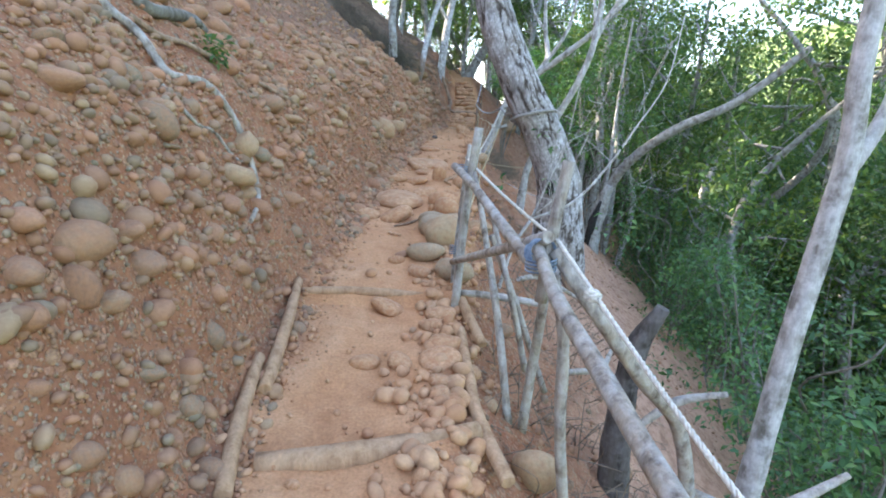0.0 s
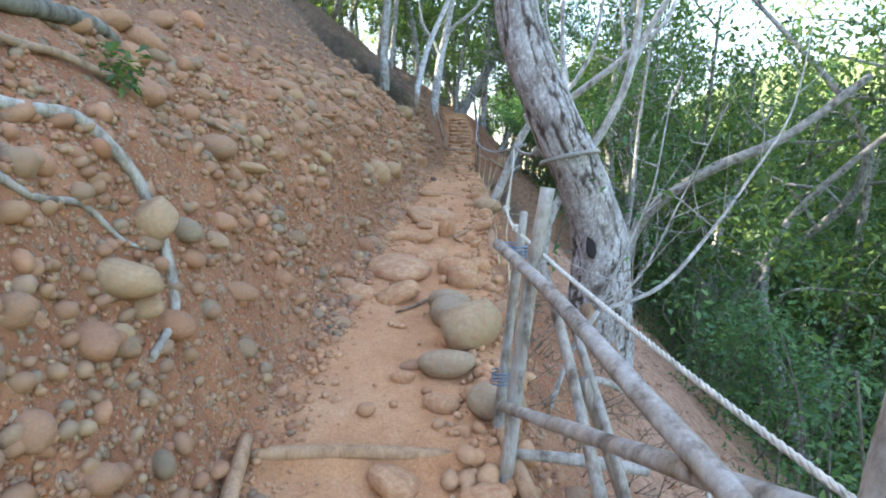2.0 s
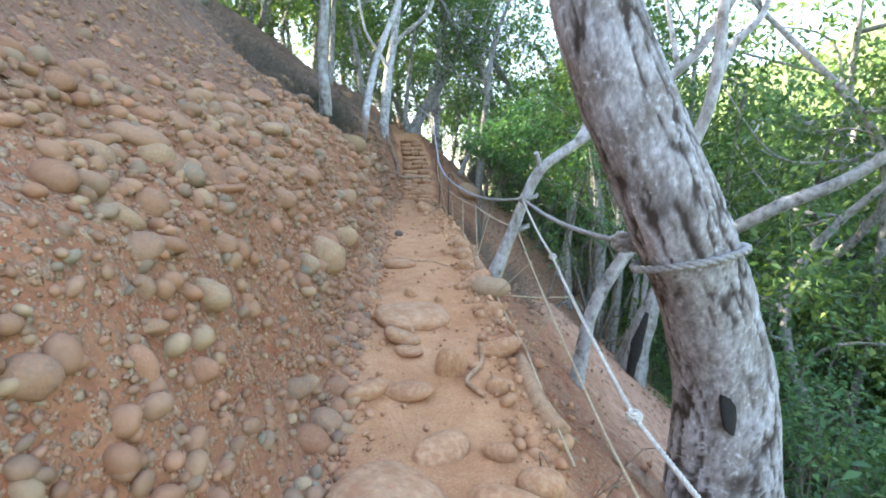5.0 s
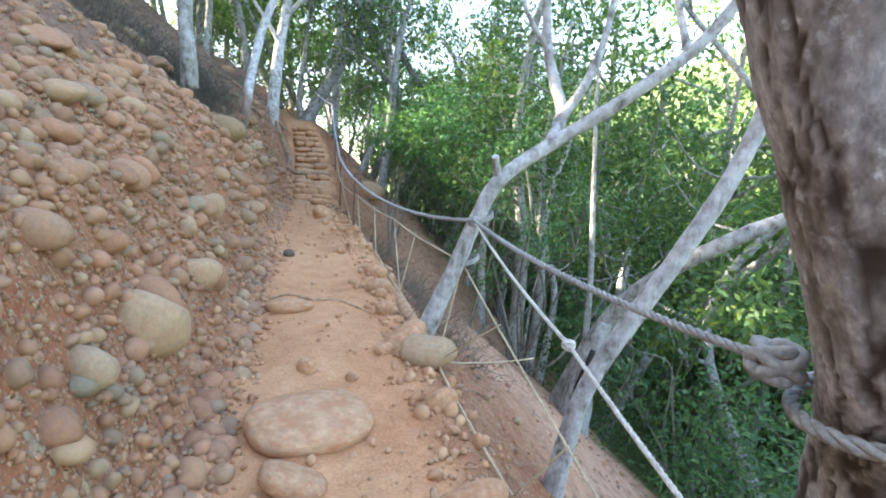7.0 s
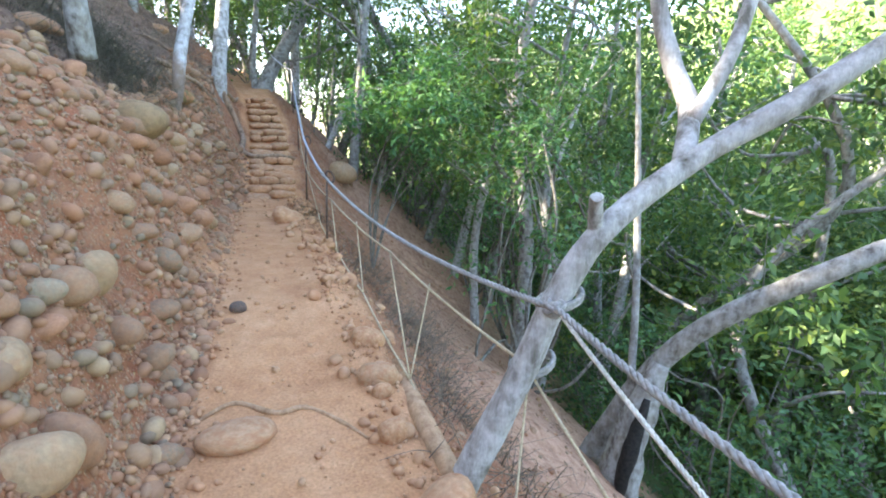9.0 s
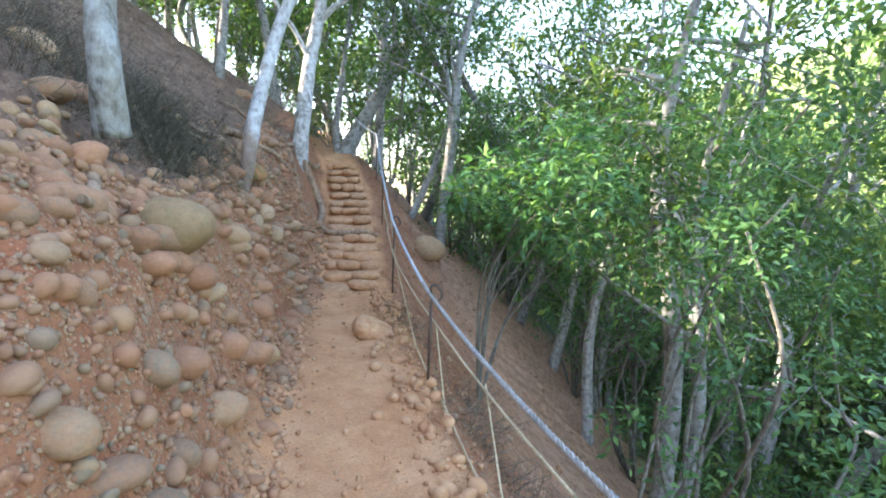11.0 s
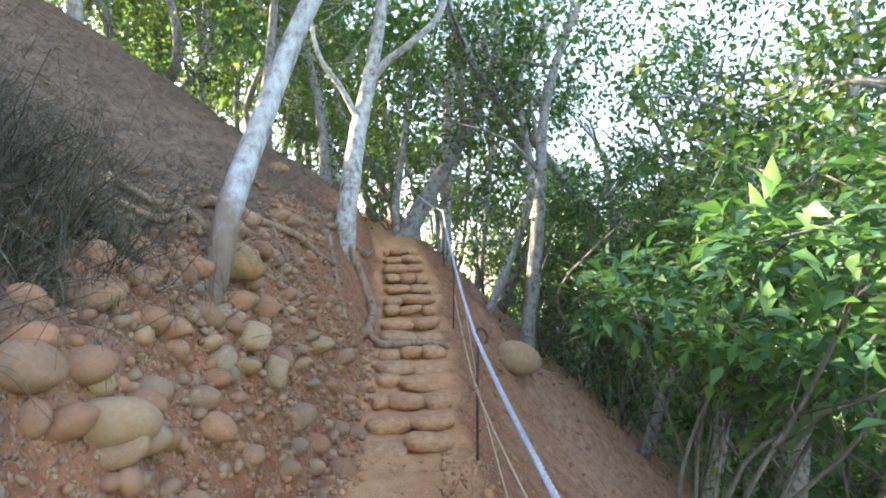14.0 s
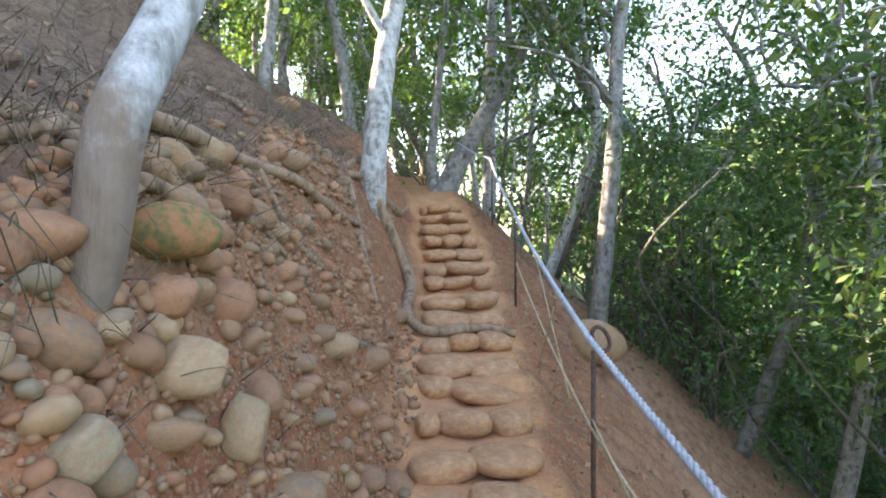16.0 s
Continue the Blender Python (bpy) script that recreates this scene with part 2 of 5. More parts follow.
def soil_material():
    m, t, b = material("red_soil", .95)
    path = t.nodes.new("ShaderNodeAttribute")
    path.attribute_name = "path"
    litter = t.nodes.new("ShaderNodeAttribute")
    litter.attribute_name = "litter"
    stony = t.nodes.new("ShaderNodeAttribute")
    stony.attribute_name = "stony"
    big, mid, fine = noise_tex(t, 1.4), noise_tex(t, 9), noise_tex(t, 70, 4)
    clay = ramp(t, big, [(.3, (.19, .066, .032)), (.5, (.27, .105, .054)), (.7, (.33, .15, .082))])
    clay = mix(t, ramp(t, noise_tex(t, 2.3, 5), [(.55, (0, 0, 0)), (.68, (1, 1, 1))]), clay, (.27, .068, .031))
    clay = mix(t, .5, clay, ramp(t, mid, [(.3, (.17, .062, .031)), (.55, (.30, .14, .071)), (.75, (.38, .225, .125))]))
    heights = []
    for scale, lo, hi, fade in ((13, .12, .50, .012), (29, .2, .55, .006), (60, .25, .55, .0028)):
        cover, dome, tint = gravel(t, scale, lo, hi)
        tint = mix(t, .4, tint, ramp(t, fine, [(.3, (.3, .3, .3)), (.7, (.75, .72, .7))]), "OVERLAY")
        cover = mix(t, 1.0, cover, stony.outputs["Fac"], "MULTIPLY")
        clay = mix(t, mix(t, 1.0, cover, (.85, .85, .85), "MULTIPLY"), clay, tint)
        heights.append((mix(t, 1.0, dome, stony.outputs["Fac"], "MULTIPLY"), 1.0, fade * 1.6))
    dust = ramp(t, mid, [(.3, (.39, .185, .088)), (.5, (.48, .245, .12)), (.75, (.56, .32, .177))])
    dust = mix(t, .45, dust, ramp(t, noise_tex(t, 2.2, 6), [(.3, (.35, .155, .072)), (.5, (.48, .25, .125)), (.7, (.60, .36, .21))]))
    leafy = ramp(t, mid, [(.3, (.25, .142, .094)), (.5, (.41, .24, .16)), (.75, (.53, .335, .23))])
    # dark humus up the bank, with the bank's shade painted into the same colour
    humus_shade = t.nodes.new("ShaderNodeAttribute")
    humus_shade.attribute_name = "humus_shade"
    clay = mix(t, humus_shade.outputs["Fac"], clay, ramp(t, mid, [(.3, (.075, .052, .040)), (.5, (.14, .098, .074)), (.75, (.22, .155, .115))]))
    c = mix(t, litter.outputs["Fac"], clay, leafy)
    wild = t.nodes.new("ShaderNodeAttribute")
    wild.attribute_name = "wild"
    c = mix(t, wild.outputs["Fac"], c, ramp(t, mid, [(.3, (.045, .075, .028)), (.5, (.08, .12, .04)), (.75, (.14, .15, .07))]))
    c = mix(t, path.outputs["Fac"], c, dust)
    c = mix(t, .35, c, ramp(t, fine, [(.3, (.25, .25, .25)), (.7, (.8, .8, .8))]), "OVERLAY")
    t.links.new(c, b.inputs["Base Color"])
    bump(t, b, heights + [(mid, .6, .03), (fine, .5, .008)])
    return m


def stone_material(name, stops, dusty=.35):
    """Cobbles of many tints with red dust on what faces up."""
    m, t, b = material(name, .8)
    info = t.nodes.new("ShaderNodeObjectInfo")
    geo = t.nodes.new("ShaderNodeNewGeometry")
    add = t.nodes.new("ShaderNodeMath")
    add.operation = "ADD"
    t.links.new(info.outputs["Random"], add.inputs[0])
    t.links.new(geo.outputs["Random Per Island"], add.inputs[1])
    fr = t.nodes.new("ShaderNodeMath")
    fr.operation = "FRACT"
    t.links.new(add.outputs[0], fr.inputs[0])
    tint = ramp(t, fr.outputs[0], stops)
    n1, n2 = noise_tex(t, 7), noise_tex(t, 60, 4)
    tint = mix(t, .5, tint, ramp(t, n1, [(.3, (.3, .3, .3)), (.7, (.72, .70, .66))]), "OVERLAY")
    tint = mix(t, .25, tint, ramp(t, n2, [(.3, (.3, .3, .3)), (.7, (.75, .75, .75))]), "OVERLAY")
    dn = t.nodes.new("ShaderNodeMath")
    dn.operation = "MULTIPLY"
    t.links.new(ramp(t, noise_tex(t, 4, 5), [(.4, (0, 0, 0)), (.62, (1, 1, 1))]), dn.inputs[0])
    dn.inputs[1].default_value = dusty * 2
    tint = mix(t, dn.outputs[0], tint, (.37, .17, .085))
    t.links.new(tint, b.inputs["Base Color"])
    bump(t, b, [(n1, .25, .02), (n2, .3, .004)])
    return m


def bark_material(name, dark, light, lichen=(.5, .52, .5), amount=.5, fissure=.6, scale=14):
    m, t, b = material(name, .9)
    grain = noise_tex(t, scale, 6, stretch=(1, 1, .22))
    fine = noise_tex(t, scale * 5, 5, stretch=(1, 1, .4))
    patch = noise_tex(t, 13, 7)
    c = ramp(t, grain, [(.36, dark), (.52, light), (.7, tuple(min(1, v * 1.25) for v in light))])
    c = mix(t, ramp(t, patch, [(.5 - .2 * amount, (0, 0, 0)), (.62, (1, 1, 1))]), c, mix(t, .4, lichen, c)) if amount else c
    c = mix(t, .3, c, ramp(t, fine, [(.3, (.25, .25, .25)), (.7, (.75, .75, .75))]), "OVERLAY")
    t.links.new(c, b.inputs["Base Color"])
    bump(t, b, [(grain, fissure, .03), (fine, .35, .006)])
    return m


def stained_bark(name):
    """Pale bark, rubbed brown with clay near the foot."""
    m = bark_material(name, (.15, .14, .125), (.33, .325, .32), (.58, .60, .63), .5, .6, 18)
    t = m.node_tree
    b = t.nodes["Principled BSDF"]
    was = b.inputs["Base Color"].links[0].from_socket
    tc = t.nodes.new("ShaderNodeTexCoord")
    sep = t.nodes.new("ShaderNodeSeparateXYZ")
    t.links.new(tc.outputs["Object"], sep.inputs[0])
    add = t.nodes.new("ShaderNodeMath")
    add.operation = "ADD"
    t.links.new(sep.outputs["Z"], add.inputs[0])
    t.links.new(noise_tex(t, 5, 5), add.inputs[1])
    mr = t.nodes.new("ShaderNodeMapRange")
    mr.inputs[1].default_value, mr.inputs[2].default_value, mr.inputs[3].default_value, mr.inputs[4].default_value = 1.2, 1.42, .85, 0
    t.links.new(add.outputs[0], mr.inputs[0])
    t.links.new(mix(t, mr.outputs[0], was, (.20, .135, .095)), b.inputs["Base Color"])
    return m


def cracked_bark(name):
    """Lilac-grey plates of bark, flaking in spots, dark brown down in the cracks."""
    m, t, b = material(name, .9)
    crack = t.nodes.new("ShaderNodeAttribute")
    crack.attribute_name = "crack"
    grain, patch, spots = noise_tex(t, 55, 6, stretch=(1, 1, .45)), noise_tex(t, 5, 6), noise_tex(t, 26, 5)
    plate = ramp(t, patch, [(.32, (.20, .172, .152)), (.48, (.31, .292, .285)), (.66, (.44, .435, .45))])
    plate = mix(t, ramp(t, spots, [(.55, (0, 0, 0)), (.66, (1, 1, 1))]), plate, (.50, .50, .52))
    plate = mix(t, .6, plate, ramp(t, grain, [(.3, (.18, .18, .18)), (.7, (.8, .8, .8))]), "OVERLAY")
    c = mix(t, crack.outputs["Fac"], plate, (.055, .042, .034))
    t.links.new(c, b.inputs["Base Color"])
    bump(t, b, [(spots, .35, .008), (grain, .6, .006)])
    return m


def leaf_material(name, stops, gloss=.45, through_light=.35):
    m, t, b = material(name, gloss)
    geo = t.nodes.new("ShaderNodeNewGeometry")
    info = t.nodes.new("ShaderNodeObjectInfo")
    tint = ramp(t, geo.outputs["Random Per Island"], stops)
    hs = t.nodes.new("ShaderNodeHueSaturation")
    mr = t.nodes.new("ShaderNodeMapRange")
    mr.inputs[3].default_value, mr.inputs[4].default_value = .8, 1.25
    t.links.new(info.outputs["Random"], mr.inputs[0])
    t.links.new(mr.outputs[0], hs.inputs["Value"])
    t.links.new(tint, hs.inputs["Color"])
    t.links.new(hs.outputs[0], b.inputs["Base Color"])
    tr = t.nodes.new("ShaderNodeBsdfTranslucent")
    t.links.new(mix(t, 1.0, hs.outputs[0], (.95, 1.0, .5), "MULTIPLY"), tr.inputs[0])
    ms = t.nodes.new("ShaderNodeMixShader")
    ms.inputs[0].default_value = through_light
    t.links.new(b.outputs[0], ms.inputs[1])
    t.links.new(tr.outputs[0], ms.inputs[2])
    t.links.new(ms.outputs[0], t.nodes["Material Output"].inputs[0])
    return m


def plain_fibre(name, c1, c2, scale=60, rough=.9):
    m, t, b = material(name, rough)
    n, n2 = noise_tex(t, scale, 4), noise_tex(t, 4, 4)
    c = ramp(t, n, [(.3, c1), (.7, c2)])
    c = mix(t, .4, c, ramp(t, n2, [(.3, (.3, .28, .25)), (.7, (.7, .7, .7))]), "OVERLAY")
    t.links.new(c, b.inputs["Base Color"])
    bump(t, b, [(n, .4, .004)])
    return m


SOIL = soil_material()
COBBLE = stone_material("cobble", [(0, (.22, .12, .075)), (.15, (.31, .165, .10)), (.3, (.19, .145, .10)), (.45, (.37, .19, .115)), (.6, (.20, .175, .125)), (.72, (.27, .15, .095)), (.86, (.34, .245, .15)), (1, (.25, .12, .072))], .22)
BOULDER = stone_material("boulder", [(0, (.30, .22, .135)), (.5, (.36, .25, .155)), (1, (.27, .23, .165))], .16)
PATHSTONE = stone_material("path_stone", [(0, (.43, .25, .14)), (.5, (.48, .29, .17)), (1, (.40, .25, .15))], .4)
BARK = cracked_bark("fissured_bark")
PALE = bark_material("pale_bark", (.13, .12, .10), (.30, .29, .275), (.60, .61, .62), .5, .6, 18)
GREYBARK = bark_material("grey_bark", (.08, .07, .06), (.21, .20, .18), (.38, .40, .40), .4, .5, 12)
DEADWOOD = bark_material("dead_wood", (.12, .095, .075), (.29, .25, .205), (.46, .45, .43), .5, .7, 20)
LOGWOOD = bark_material("dusty_log", (.27, .155, .085), (.39, .24, .14), (.44, .29, .18), .25, .5, 16)
ROOTBARK = bark_material("root_bark", (.12, .08, .052), (.29, .19, .125), (.34, .25, .18), .3, .5, 16)
LEAF = leaf_material("broad_leaf", [(0, (.046, .12, .058)), (.35, (.066, .165, .072)), (.7, (.10, .22, .078)), (1, (.15, .26, .085))], .36, .4)
FEATHER = leaf_material("fine_leaf", [(0, (.055, .12, .055)), (.4, (.085, .165, .065)), (.75, (.12, .20, .07)), (1, (.21, .27, .07))], .5, .5)
STAINED = stained_bark("clay_rubbed_bark")
DARKBARK = bark_material("dark_bark", (.025, .02, .018), (.085, .075, .068), (.17, .16, .16), .4, .8, 14)
STEMBARK = bark_material("stem_bark", (.06, .05, .04), (.15, .135, .11), (.26, .26, .24), .3, .4, 16)
WHITEROPE = plain_fibre("pale_rope", (.40, .38, .33), (.66, .64, .57))
BLUEROPE = plain_fibre("bluish_rope", (.30, .33, .38), (.52, .56, .62))
ROPE = plain_fibre("rope", (.19, .19, .185), (.38, .37, .355))
CORD = plain_fibre("cord", (.34, .27, .17), (.58, .48, .33))
WIRE = plain_fibre("blue_wire", (.10, .15, .22), (.20, .27, .36), 40, .6)
IRON = plain_fibre("rusty_iron", (.05, .035, .028), (.14, .09, .07), 40, .6)
CHAR = plain_fibre("charred_wood", (.008, .008, .008), (.03, .028, .026), 30)
DRYGRASS = plain_fibre("dry_rootlets", (.09, .07, .055), (.25, .20, .15), 20)

# ---- ground ----
rows_y = np.concatenate([np.linspace(-120, -10, 23), np.linspace(-8, -.6, 60), np.linspace(-.5, 17, 585), np.linspace(17.05, 24, 100), np.linspace(25, 60, 36), np.linspace(66, 160, 20)])
cols_d = np.concatenate([np.linspace(.0, 1.0, 50)[:-1], np.linspace(1.0, 2.6, 42), np.geomspace(2.75, 9, 26), np.geomspace(10, 150, 14)])
cols_e = np.concatenate([np.linspace(.0, 2.0, 30), np.geomspace(2.12, 9, 24), np.geomspace(10, 250, 16)])
cols_p = np.linspace(0, 1, 22)[1:-1]
Yg = rows_y[:, None]
Xg = np.concatenate([left_x(Yg) - cols_d[::-1][None], left_x(Yg) + (right_x(Yg) - left_x(Yg)) * cols_p[None], right_x(Yg) + cols_e[None]], 1)
Yg = np.repeat(Yg, Xg.shape[1], 1)
Zg = ground(Xg, Yg)
nr, nc = Xg.shape
gi, gj = np.meshgrid(np.arange(nr - 1), np.arange(nc - 1), indexing="ij")
GF = np.stack([gi * nc + gj, gi * nc + gj + 1, (gi + 1) * nc + gj + 1, (gi + 1) * nc + gj], -1).reshape(-1, 4)
gme = mesh_np("ground", np.stack([Xg, Yg, Zg], -1).reshape(-1, 3), GF, SOIL)
dG, eG = left_x(Yg) - Xg, Xg - right_x(Yg)
wob = .12 * vnoise(Xg * 2.5, Yg * 2.5) + .06 * vnoise(Xg * 8, Yg * 8, 1)
attr = gme.attributes.new("path", "FLOAT", "POINT")
attr.data.foreach_set("value", (smooth(.16, -.06, dG + wob) * smooth(.12, -.08, eG + wob) * .95).astype(np.float32).ravel())
attr = gme.attributes.new("litter", "FLOAT", "POINT")
lit = smooth(.25, 1.6, eG + wob * 3) * .9
attr.data.foreach_set("value", lit.astype(np.float32).ravel())
# mask high on the bank: humus plus painted shade, stronger further along the path
attr = gme.attributes.new("humus_shade", "FLOAT", "POINT")
attr.data.foreach_set("value", (smooth(np.interp(Yg, [8, 12.5], [.7, .5]), np.interp(Yg, [8, 12.5], [1.7, 1.05]), dG + wob * 2) * np.interp(Yg, [2, 8, 12.5], [.3, .45, .9])).astype(np.float32).ravel())
attr = gme.attributes.new("stony", "FLOAT", "POINT")
stony = np.maximum(smooth(-.02, .12, dG + wob * .5) * smooth(5, 2, dG) * (1 - .5 * smooth(.1, .5, vnoise(Xg * 1.4 + 3, Yg * 1.4, 2))), smooth(-.14, .02, eG + wob * .5) * smooth(2.5, .5, eG) * .8)
attr.data.foreach_set("value", np.maximum(stony, .22 * smooth(-.1, .5, vnoise(Xg * 3, Yg * 3, 2))).astype(np.float32).ravel())
attr = gme.attributes.new("wild", "FLOAT", "POINT")
attr.data.foreach_set("value", np.maximum(smooth(3.5, 7, eG + wob * 6), smooth(6, 12, dG + wob * 8)).astype(np.float32).ravel())
ground_ob = tagged(new("ground", gme), "red clay hillside with a worn dusty footpath and leaf litter", "ground", kind="structure")

# ---- trees ----
rr = np.random.RandomState(11)


def leaves(centres, spread, count, size, seed, aspect=.45, droop=.3):
    """Folded leaves scattered round clump centres (x, y, z, r); two quads a leaf."""
    r = np.random.RandomState(seed)
    C = np.asarray(centres, float)
    k = r.randint(0, len(C), count)
    off = r.normal(size=(count, 3))
    off /= np.linalg.norm(off, axis=1)[:, None]
    P = C[k, :3] + off * (C[k, 3] * r.rand(count) ** .6)[:, None] * spread
    D = r.normal(size=(count, 3)) + off * .8
    D[:, 2] -= droop
    D /= np.linalg.norm(D, axis=1)[:, None]
    U = r.normal(size=(count, 3)) * .6 + np.array([0, 0, 1.0])
    S = np.cross(D, U)
    S /= np.linalg.norm(S, axis=1)[:, None] + 1e-9
    N = np.cross(S, D)
    L = (size * r.uniform(.6, 1.3, count))[:, None]
    W = L * aspect * .5
    a, b = P, P + D * L
    m = P + D * L * .5
    V = np.stack([a, m + S * W + N * L * .08, b, m - S * W + N * L * .08], 1).reshape(-1, 3)
    i = np.arange(count)[:, None] * 4
    F = np.concatenate([i + np.array([[0, 1, 2]]), i + np.array([[0, 2, 3]])], 0)
    return V, F


def branchy(base, top, r0, seed, limbs=7, sides=8, bend=.25, spread=2.0, start=.45, twig=3):
    """Trunk line with limbs; gives tubes for the wood and clump centres for the crown."""
    r = np.random.RandomState(seed)
    b, tp = np.asarray(base, float), np.asarray(top, float)
    h = np.linalg.norm(tp - b)
    mid = [b, b * .66 + tp * .34 + r.normal(size=3) * bend * h * .12, b * .33 + tp * .67 + r.normal(size=3) * bend * h * .15, tp]
    L = spline(mid, 6)
    trunk = tube(L, [r0 * 1.25, r0, r0 * .8, r0 * .35], sides, .08, seed)
    wood, clumps = [], []
    for k in range(limbs):
        q = start + (1 - start) * (k + r.rand() * .6) / limbs
        p = L[int(min(q, .98) * (len(L) - 1))]
        az = r.uniform(0, 6.28)
        ln = spread * r.uniform(.6, 1.2)
        e = p + np.array([math.cos(az) * ln, math.sin(az) * ln, ln * r.uniform(.25, .9)])
        M = (p + e) / 2 + r.normal(size=3) * ln * .24
        own = [tube(spline([p, M, e], 4), [r0 * .38, r0 * .1], 5, .05, seed + k)]
        for q in range(twig):
            s = spline([p, M, e], 4)[r.randint(4, 9)]
            u = s + r.normal(size=3) * ln * .3 + np.array([0, 0, .15 * ln])
            v = (s + u) / 2 + r.normal(size=3) * .05
            if q < 2 and twig > 2:
                own.append(tube([s, v, u], [r0 * .12, r0 * .04], 3))
            clumps.append((*u, ln * r.uniform(.22, .42)))
        clumps.append((*e, ln * r.uniform(.3, .5)))
        wood.append(join(own))
    clumps.append((*tp, spread * .4))
    return trunk, wood, clumps


def tree(name, label, base, top, r0, seed, bark, leaf, n_leaf, size, **kw):
    """A tree: trunk, limbs and a crown of single leaves."""
    t0 = tagged(new(name), label, "tree")
    t0.location = base
    off = np.asarray(top, float) - np.asarray(base, float)
    trunk, wood, cl = branchy((0, 0, -.3), off, r0, seed, **kw)
    part("trunk", trunk, bark, t0)
    for w in wood:
        part("limb", w, bark, t0)
    if n_leaf:
        part("crown", leaves(cl, 1.0, n_leaf, size, seed), leaf, t0)
    return t0


def on_ground(x, y): return float(ground(x, y))


def plated_trunk(pts, rad, sides=100, step=.016, around=18, tall=.42):
    """A trunk whose bark stands in upright plates with deep cracks between; gives the mesh and how deep each point lies in a crack."""
    L = spline(pts, 8)
    s = np.concatenate([[0], np.cumsum(np.linalg.norm(np.diff(L, axis=0), axis=1))])
    q = np.arange(0, s[-1], step)
    C = np.stack([np.interp(q, s, L[:, k]) for k in range(3)], 1)
    for k in range(3):
        C[4:-4, k] = np.convolve(C[:, k], np.ones(9) / 9, "valid")
    R = np.interp(q, s, np.interp(np.linspace(0, 1, len(L)), np.linspace(0, 1, len(rad)), rad))
    V, F = tube(C, R, sides, .035, 3, 3)
    G = V.reshape(-1, sides, 3)
    n = len(G)
    a = np.arange(sides) / sides
    A, S = np.meshgrid(a * around, np.arange(n) * step / tall)
    U = A + .25 * vnoise(A * 1.1, S * 3.0, 1) + .13 * vnoise(A * 2, S * 11, 2) + .08 * vnoise(A * 4, S * 30, 3)
    W = S + .25 * vnoise(A * 2, S * 2, 3)
    f1, f2 = np.full(U.shape, 9.0), np.full(U.shape, 9.0)
    ui, wi = np.floor(U).astype(int), np.floor(W).astype(int)
    for i in (-1, 0, 1):
        for j in (-1, 0, 1):
            a0, b0 = (ui + i) % around, (wi + j) % 256
            d = np.hypot(U - (ui + i + .15 + .7 * _lat[a0, b0, 0]), .8 * (W - (wi + j + .1 + .8 * _lat[a0, b0, 1])))
            f2 = np.minimum(f2, np.maximum(f1, d))
            f1 = np.minimum(f1, d)
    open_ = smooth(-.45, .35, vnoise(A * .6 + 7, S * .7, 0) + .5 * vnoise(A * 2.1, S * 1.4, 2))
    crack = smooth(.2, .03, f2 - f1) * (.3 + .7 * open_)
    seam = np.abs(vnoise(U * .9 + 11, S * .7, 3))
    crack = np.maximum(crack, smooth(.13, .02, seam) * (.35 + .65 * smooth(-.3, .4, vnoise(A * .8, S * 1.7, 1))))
    out = G - C[np.clip(np.arange(n) - 2, 0, len(C) - 1)][:, None, :]
    ln = np.linalg.norm(out, axis=2)
    lift = -.010 * crack + .0025 * vnoise(A * 4, S * 9, 1) + .0018 * vnoise(A * 9, S * 22, 2)
    G = G + out * (lift * np.minimum(ln / .1, 1) / np.maximum(ln, .004))[..., None]
    return (G.reshape(-1, 3), F), np.clip(crack * 1.15, 0, 1)


def line_tree(name, label, lines, bark, seed, crown=None):
    """A tree given by its trunk and limb lines (points, radii)."""
    t0 = tagged(new(name), label, "tree")
    o = np.asarray(lines[0][0][0], float)
    t0.location = o
    for k, (pts, rad) in enumerate(lines):
        part("trunk" if k == 0 else "limb", tube(spline(np.asarray(pts, float) - o, 7), rad, 16 if k == 0 else 10, .07, seed + k, 4), bark, t0)
    if crown:
        cl, n, size, mat = crown
        part("crown", leaves([(c[0] - o[0], c[1] - o[1], c[2] - o[2], c[3]) for c in cl], 1.0, n, size, seed), mat, t0)
    return t0

BIG = np.array([(1.5, 6.3, -.3), (1.47, 6.27, .3), (1.44, 6.24, .8), (1.36, 6.2, 1.15), (1.14, 6.07, 1.6), (.92, 5.97, 1.95), (.76, 5.98, 2.3), (.60, 6.0, 2.65), (.48, 6.05, 3.1), (.40, 6.2, 4.2), (.55, 6.5, 6.0), (.6, 6.9, 8.0)])
big = tagged(new("leaning_tree"), "thick leaning tree with deeply fissured grey bark beside the path", "tree")
big.location = BIG[0]
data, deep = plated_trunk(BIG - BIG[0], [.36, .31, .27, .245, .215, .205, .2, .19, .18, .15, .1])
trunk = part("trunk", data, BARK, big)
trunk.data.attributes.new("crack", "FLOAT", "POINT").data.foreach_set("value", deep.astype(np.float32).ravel())
